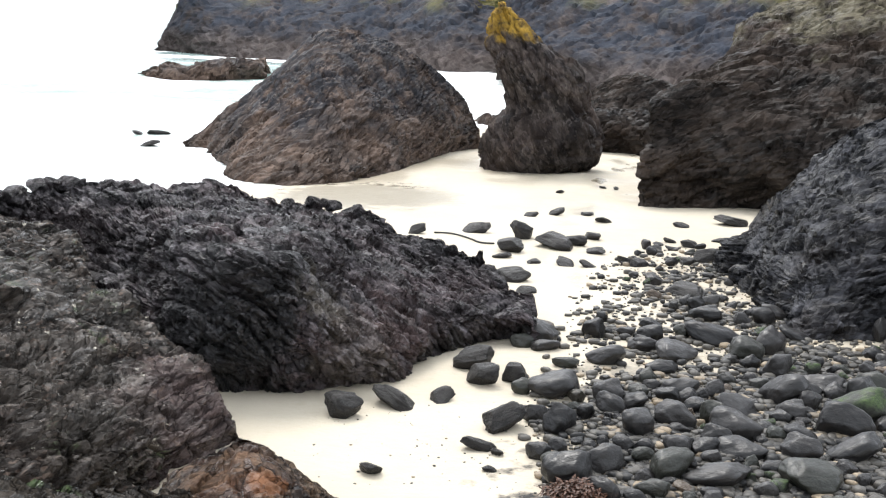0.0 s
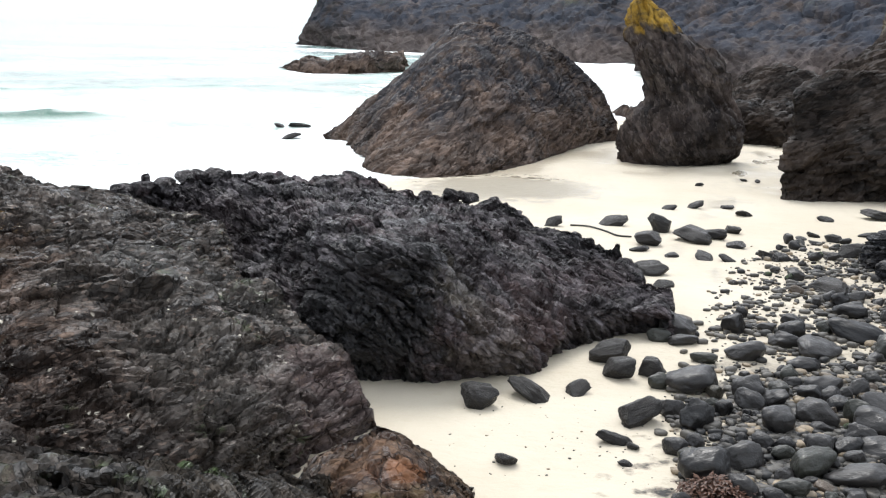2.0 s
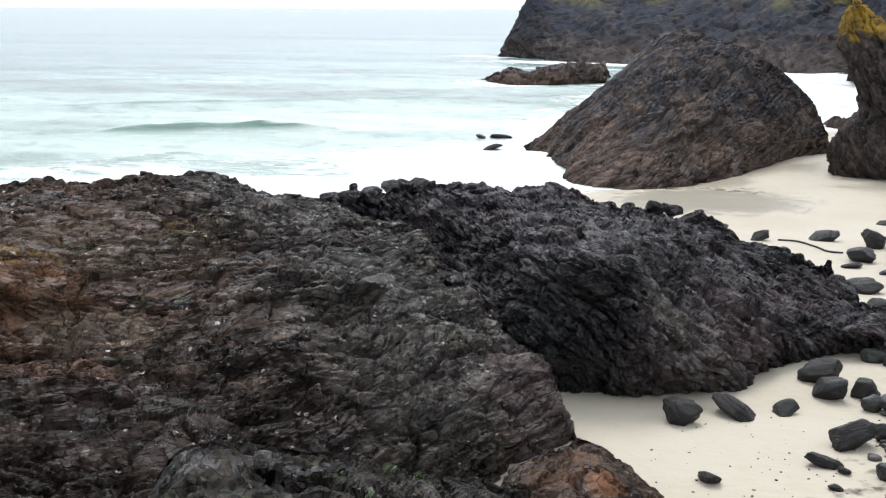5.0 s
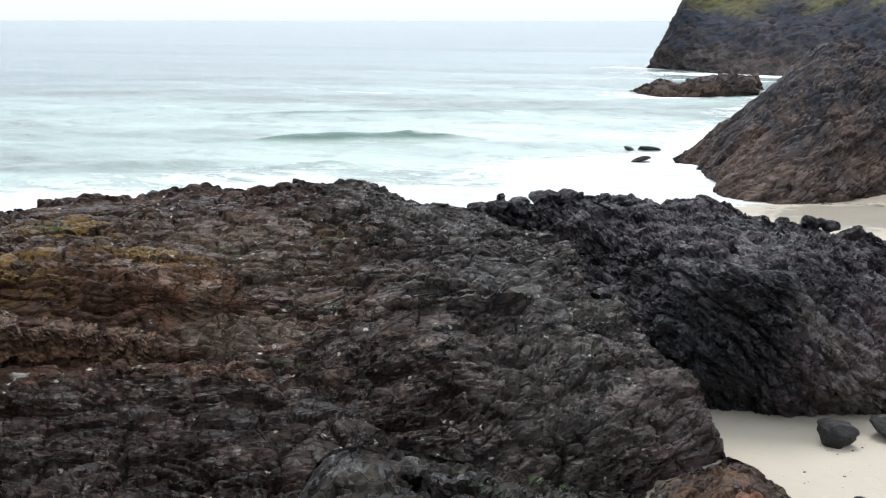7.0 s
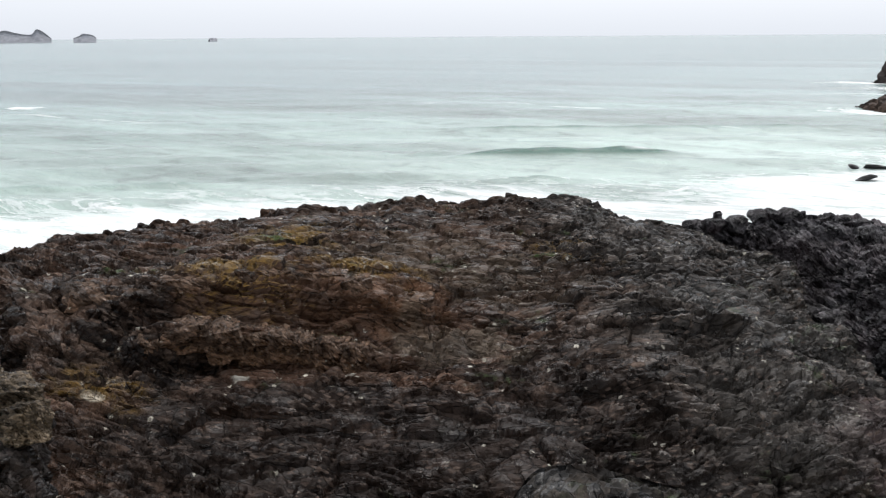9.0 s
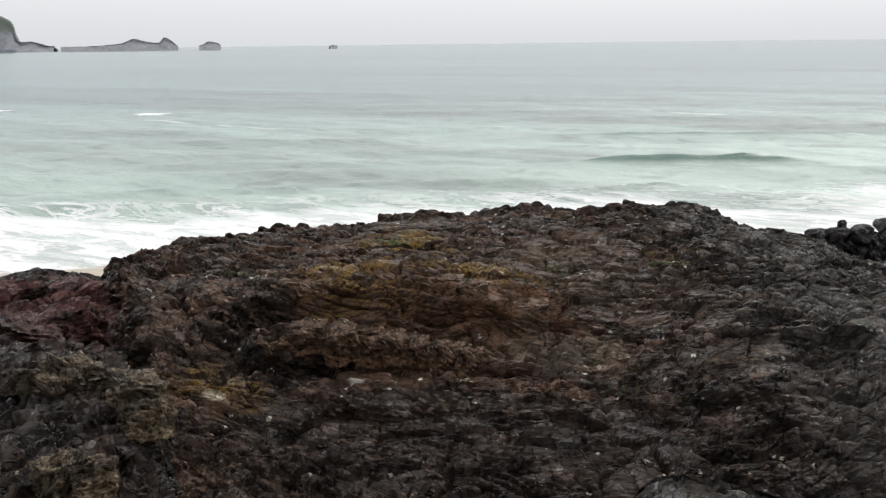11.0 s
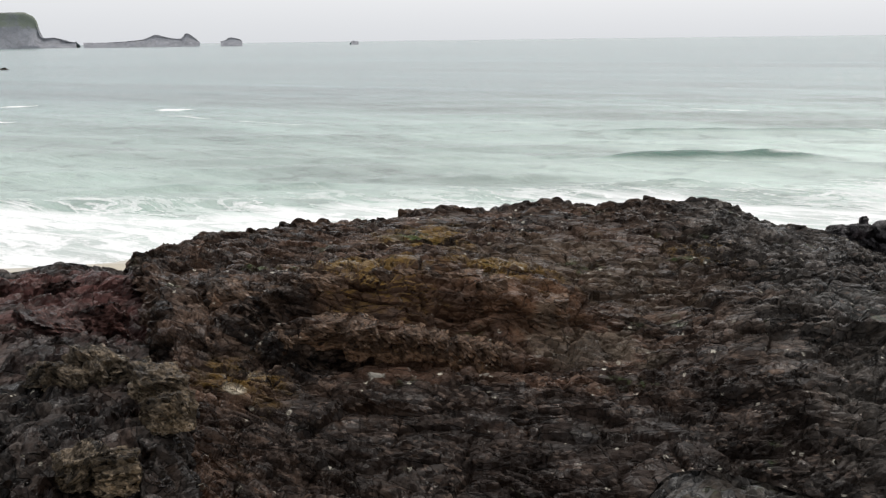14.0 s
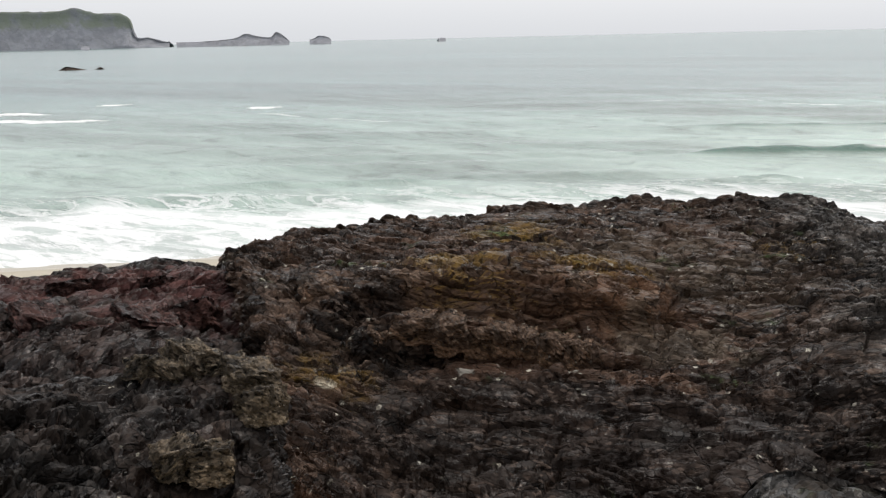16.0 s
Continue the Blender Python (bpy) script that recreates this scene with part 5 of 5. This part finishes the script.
STONES_A = [(-1.43, 17.34, 0.55, 0.4), (-0.65, 17.88, 0.82, 0.25), (0.04, 18.19, 0.43, 0.16), (-0.88, 15.05, 0.39, 0.14), (0.97, 17.04, 0.67, 0.36), (0.58, 16.17, 0.56, 0.16), (0.84, 15.95, 0.24, 0.09), (0.71, 15.3, 0.21, 0.07), (0.59, 19.9, 0.72, 0.42), (0.73, 19.06, 0.57, 0.34), (1.27, 19.25, 0.45, 0.32), (1.93, 21.37, 0.6, 0.15), (1.85, 18.63, 0.86, 0.3), (1.33, 18.69, 0.36, 0.21), (2.92, 20.66, 0.7, 0.26), (3.78, 21.63, 0.65, 0.22), (2.18, 20.24, 0.49, 0.15), (5.2, 22.4, 1.14, 0.29), (4.27, 21.19, 0.88, 0.22), (3.85, 20.25, 0.64, 0.18), (3.98, 19.08, 0.7, 0.22), (1.8, 16.95, 0.52, 0.34), (1.39, 15.86, 0.39, 0.2)]
STONES_B = [(2.67, 17.92, 0.53, 0.24), (2.92, 16.97, 0.63, 0.3), (3.58, 17.42, 0.69, 0.3), (4.37, 16.93, 0.81, 0.35), (4.68, 18.12, 0.81, 0.2), (3.76, 16.19, 0.45, 0.19), (2.24, 15.48, 0.58, 0.29), (3.12, 15.29, 0.69, 0.32), (3.68, 15.09, 0.91, 0.23), (4.26, 16.13, 0.77, 0.19), (5.43, 17.79, 0.54, 0.27), (5.24, 16.79, 0.51, 0.19), (6.03, 17.08, 0.83, 0.41), (5.83, 16.06, 0.83, 0.25), (5.0, 15.12, 1.16, 0.29), (5.55, 18.72, 0.89, 0.37), (6.1, 21.76, 0.65, 0.39), (6.33, 19.35, 0.78, 0.24), (7.19, 19.4, 0.6, 0.3), (6.89, 22.88, 0.68, 0.17), (8.66, 23.13, 0.47, 0.38), (2.25, 33.78, 0.79, 0.47), (1.82, 31.73, 0.82, 0.37)]
STONES_C = [(3.1, 32.52, 1.15, 0.36), (3.69, 33.04, 0.78, 0.3), (4.29, 34.12, 0.57, 0.23), (0.9, 34.55, 0.97, 0.24), (-0.76, 34.08, 0.58, 0.26), (3.63, 38.68, 0.58, 0.19), (4.22, 44.27, 0.38, 0.11), (2.77, 38.09, 0.5, 0.13), (4.66, 38.9, 0.51, 0.13), (4.98, 37.34, 0.62, 0.15), (6.05, 46.08, 0.3, 0.09), (6.51, 45.85, 0.26, 0.1), (9.09, 37.77, 1.12, 0.28), (7.3, 36.83, 0.53, 0.13), (7.99, 34.4, 0.5, 0.12), (6.87, 33.26, 0.56, 0.22), (6.84, 31.19, 0.75, 0.32), (4.63, 30.28, 0.43, 0.18), (4.96, 30.06, 0.52, 0.17), (3.64, 29.73, 0.5, 0.12), (3.08, 29.88, 0.57, 0.14), (2.31, 29.99, 0.4, 0.1), (1.55, 30.68, 0.55, 0.14)]
STONES_D = [(4.1, 31.84, 0.6, 0.15), (5.54, 26.72, 0.96, 0.24), (6.46, 34.05, 0.41, 0.11), (1.69, 27.75, 0.79, 0.29), (1.88, 26.44, 0.5, 0.13), (6.28, 32.64, 0.41, 0.1), (6.03, 33.46, 0.32, 0.08), (1.85, 21.95, 0.75, 0.34), (1.5, 21.5, 0.45, 0.2), (2.0, 22.6, 0.5, 0.22)]
for n, (x, y, w, h) in enumerate(STONES_A + STONES_B + STONES_C + STONES_D):
    angular = n < 11 or y > 25
    put_stone(x, y, w, h * (1.0 if angular else 1.3), (SHARP if angular else ROUND)[n % 6], "dark angular stone half sunk in pale sand" if angular else "smooth dark grey rounded beach boulder", "stones on the sand" if angular else "cobble bank")


for x, y, w, h in ((-14.0, 57.0, 1.1, 0.22), (-15.6, 61.3, 0.7, 0.16), (-14.7, 61.8, 1.2, 0.18)):
    rock = put_stone(x, y, w, h, SHARP[1], "small black rock awash in the surf", "rocks awash", name="rock")
    rock.location.z = -0.62


def bank_share(x, y):
    """How thickly cobbles lie: dense at the bank, thinning towards the sand."""
    edge = 1.2 + 0.09 * np.clip(y - 17, 0, 20) ** 1.35
    inside = np.clip((x - edge) / 1.6, 0, 1)
    return inside * np.clip((20.3 + 1.6 * np.clip((x - 4.0) / 1.6, 0, 1) - y) / 3.0, 0.0, 1) + 0.10 * inside * (y < 33)


count = 0
for _ in range(9000):
    x, y = rng.uniform(0.4, 9.0), rng.uniform(13.6, 33)
    if x > 0.42 * y - 0.4 or rng.random() > bank_share(x, y):
        continue
    w = float(np.clip(rng.lognormal(-1.2, 0.55), 0.14, 0.95))
    if any((x - a) ** 2 + (y - b) ** 2 < (0.74 * (w / 2 + r)) ** 2 for a, b, r in TAKEN):
        continue
    weedy = x > 3.4 and rng.random() < 0.13
    put_stone(x, y, w, w * rng.uniform(0.4, 0.85), WEEDY[rng.randint(4)] if weedy else ROUND[rng.randint(12)], "dark beach cobble filmed with green weed" if weedy else "smooth dark grey rounded beach cobble", "cobble bank", name="cobble")
    count += 1
    if count >= 290:
        break


def pebble_bed(name, area, number, lo, hi, share, label):
    """Many small pebbles as one mesh."""
    base = bmesh.new()
    bmesh.ops.create_icosphere(base, subdivisions=2, radius=0.5)
    v0 = np.array([v.co for v in base.verts])
    f0 = np.array([[v.index for v in f.verts] for f in base.faces])
    base.free()
    verts, faces = [], []
    k = 0
    while k < number:
        x, y = rng.uniform(area[0], area[1]), rng.uniform(area[2], area[3])
        if rng.random() > share(x, y):
            continue
        w = lo * (hi / lo) ** (rng.random() ** 1.8)
        shape = v0 * (1 + 0.16 * vnoise(v0 * 2 + k * 3.7, 3)[:, None])
        shape = np.clip(shape, -0.5 + 0.2 * rng.random(3), 0.5 - 0.2 * rng.random(3)) * np.array([w, w * rng.uniform(0.5, 0.9), w * rng.uniform(0.3, 0.6)])
        a = rng.uniform(0, 6.3)
        turn = np.array([[math.cos(a), -math.sin(a), 0], [math.sin(a), math.cos(a), 0], [0, 0, 1]])
        verts.append(shape @ turn.T + np.array([x, y, float(sand_height(np.array(x), np.array(y))) + w * 0.12]))
        faces.append(f0 + k * len(v0))
        k += 1
    mesh = bpy.data.meshes.new(name)
    mesh.from_pydata(np.concatenate(verts).tolist(), [], np.concatenate(faces).tolist())
    mesh.polygons.foreach_set("use_smooth", np.ones(len(mesh.polygons), bool))
    mesh.materials.append(PEBBLE)
    tagged(new(name, mesh), label, "pebbles", kind="stuff")


def pebble_material():
    s = Shade("pebble_mix")
    rnd = s.n.new("ShaderNodeNewGeometry").outputs["Random Per Island"]
    speck = s.noise(s.place(), 30, 5, 0.7)
    col = s.mix(s.ramp(rnd, 0.0, 0.6), (0.012, 0.012, 0.012), (0.075, 0.069, 0.06))
    col = s.mix(s.ramp(rnd, 0.86, 0.95), col, (0.24, 0.19, 0.13))
    col = s.mix(1.0, col, s.grey(s.ramp(speck, 0.3, 0.7, 0.7, 1.3)), "MULTIPLY")
    s.bump((speck, 0.4, 0.006))
    return s.done(col, 0.5, 0.25)


PEBBLE = pebble_material()


def scatter(x, y):
    thin = np.clip((x - 1.7 - 0.2 * (y - 21)) / 2.5, 0, 1) * np.clip((32.5 - y) / 6, 0, 1) * np.clip((y - 19) / 3, 0, 1)
    clump = np.clip(0.5 + 1.6 * float(vnoise(np.array([x * 0.8, y * 0.6, 0.0]), 91)), 0.05, 1.2)
    return (x < 0.44 * y) * (bank_share(x, y) + 0.5 * thin * clump)


pebble_bed("pebbles", (0.6, 9.5, 13.5, 33), 15000, 0.05, 0.30, scatter, "small dark and tan pebbles between the cobbles")


# ---- weed and pools ----
def plain_material(name, low, high, scale, rough, spec=0.4):
    s = Shade(name)
    n = s.noise(s.place(), scale, 6, 0.7)
    s.bump((n, 0.5, 0.02))
    return s.done(s.mix(s.ramp(n, 0.35, 0.65), low, high), rough, spec)


def make_pool(x, y, rx, ry):
    a = np.linspace(0, 2 * np.pi, 64, endpoint=False)[:, None]
    r = np.linspace(0.02, 1, 14)[None]
    edge = 1 + 0.28 * vnoise(np.stack([2 * np.cos(a), 2 * np.sin(a), 0 * a], -1), 77)
    px, py = x + rx * r * edge * np.cos(a), y + ry * r * edge * np.sin(a)
    z = sand_height(px, py) + 0.10 * (1 - r ** 4) + 0.02 * vnoise(np.stack([px * 6, py * 6, 0 * px], -1), 5)
    mesh = grid_mesh("algae_pool", np.stack([px, py, z], -1), True)
    mesh.materials.append(plain_material("bright_algae", (0.08, 0.13, 0.03), (0.34, 0.42, 0.20), 9, 0.3))
    tagged(new("algae_pool", mesh), "bright green algae film over a shallow pool among cobbles", "algae")


def make_weed(x, y, spread, number):
    verts, faces = [], []
    for k in range(number):
        a, d = rng.uniform(0, 6.3), spread * rng.random() ** 0.6
        c = np.array([x + d * math.cos(a) * 1.5, y + d * math.sin(a), 0.10 + 0.16 * (1 - d / spread) + float(sand_height(np.array(x), np.array(y)))])
        b = rng.uniform(0, 6.3)
        way = np.array([math.cos(b), math.sin(b), rng.uniform(-0.5, 0.5)])
        side = np.array([-math.sin(b), math.cos(b), 0]) * 0.012
        long = rng.uniform(0.06, 0.16)
        mid = c + way * long * 0.5 + np.array([0, 0, 0.025])
        n = len(verts)
        verts += [c - side, c + side, mid + side * 1.4, mid - side * 1.4, c + way * long + side * 0.4, c + way * long - side * 0.4]
        faces += [(n, n + 1, n + 2, n + 3), (n + 3, n + 2, n + 4, n + 5)]
    mesh = bpy.data.meshes.new("seaweed")
    mesh.from_pydata([tuple(v) for v in verts], [], faces)
    mesh.materials.append(plain_material("rusty_weed", (0.03, 0.013, 0.007), (0.10, 0.042, 0.022), 22, 0.5))
    tagged(new("seaweed", mesh), "heap of rusty red seaweed on dark cobbles", "seaweed", kind="stuff")


make_pool(6.75, 18.1, 0.65, 0.5)
make_weed(1.8, 14.35, 0.3, 700)
pebble_bed("shell_grit", (-2.6, 1.3, 14.6, 18.2), 90, 0.015, 0.06, lambda x, y: (x > -2.2 + 0.1 * (y - 14)) * 0.5, "scattered dark grit on smooth sand")


def make_strand(name, points, thick, label):
    """A thin strand of kelp lying on the sand."""
    curve = bpy.data.curves.new(name, "CURVE")
    curve.dimensions, curve.bevel_depth, curve.bevel_resolution = "3D", thick, 2
    line = curve.splines.new("POLY")
    path = along(np.array(points, float), 40)
    path[:, 2] = sand_height(path[:, 0], path[:, 1]) + thick * 1.2
    line.points.add(len(path) - 1)
    for q, c in zip(line.points, path):
        q.co = (*c, 1)
    curve.materials.append(STONE)
    tagged(new(name, curve), label, "kelp")


make_strand("kelp_strand", [(-0.27, 34.07, 0.0), (0.24, 33.97, 0.0), (0.72, 33.29, 0.0), (1.02, 32.70, 0.0), (1.40, 32.59, 0.0)], 0.025, "thin dark kelp strand lying across the sand")
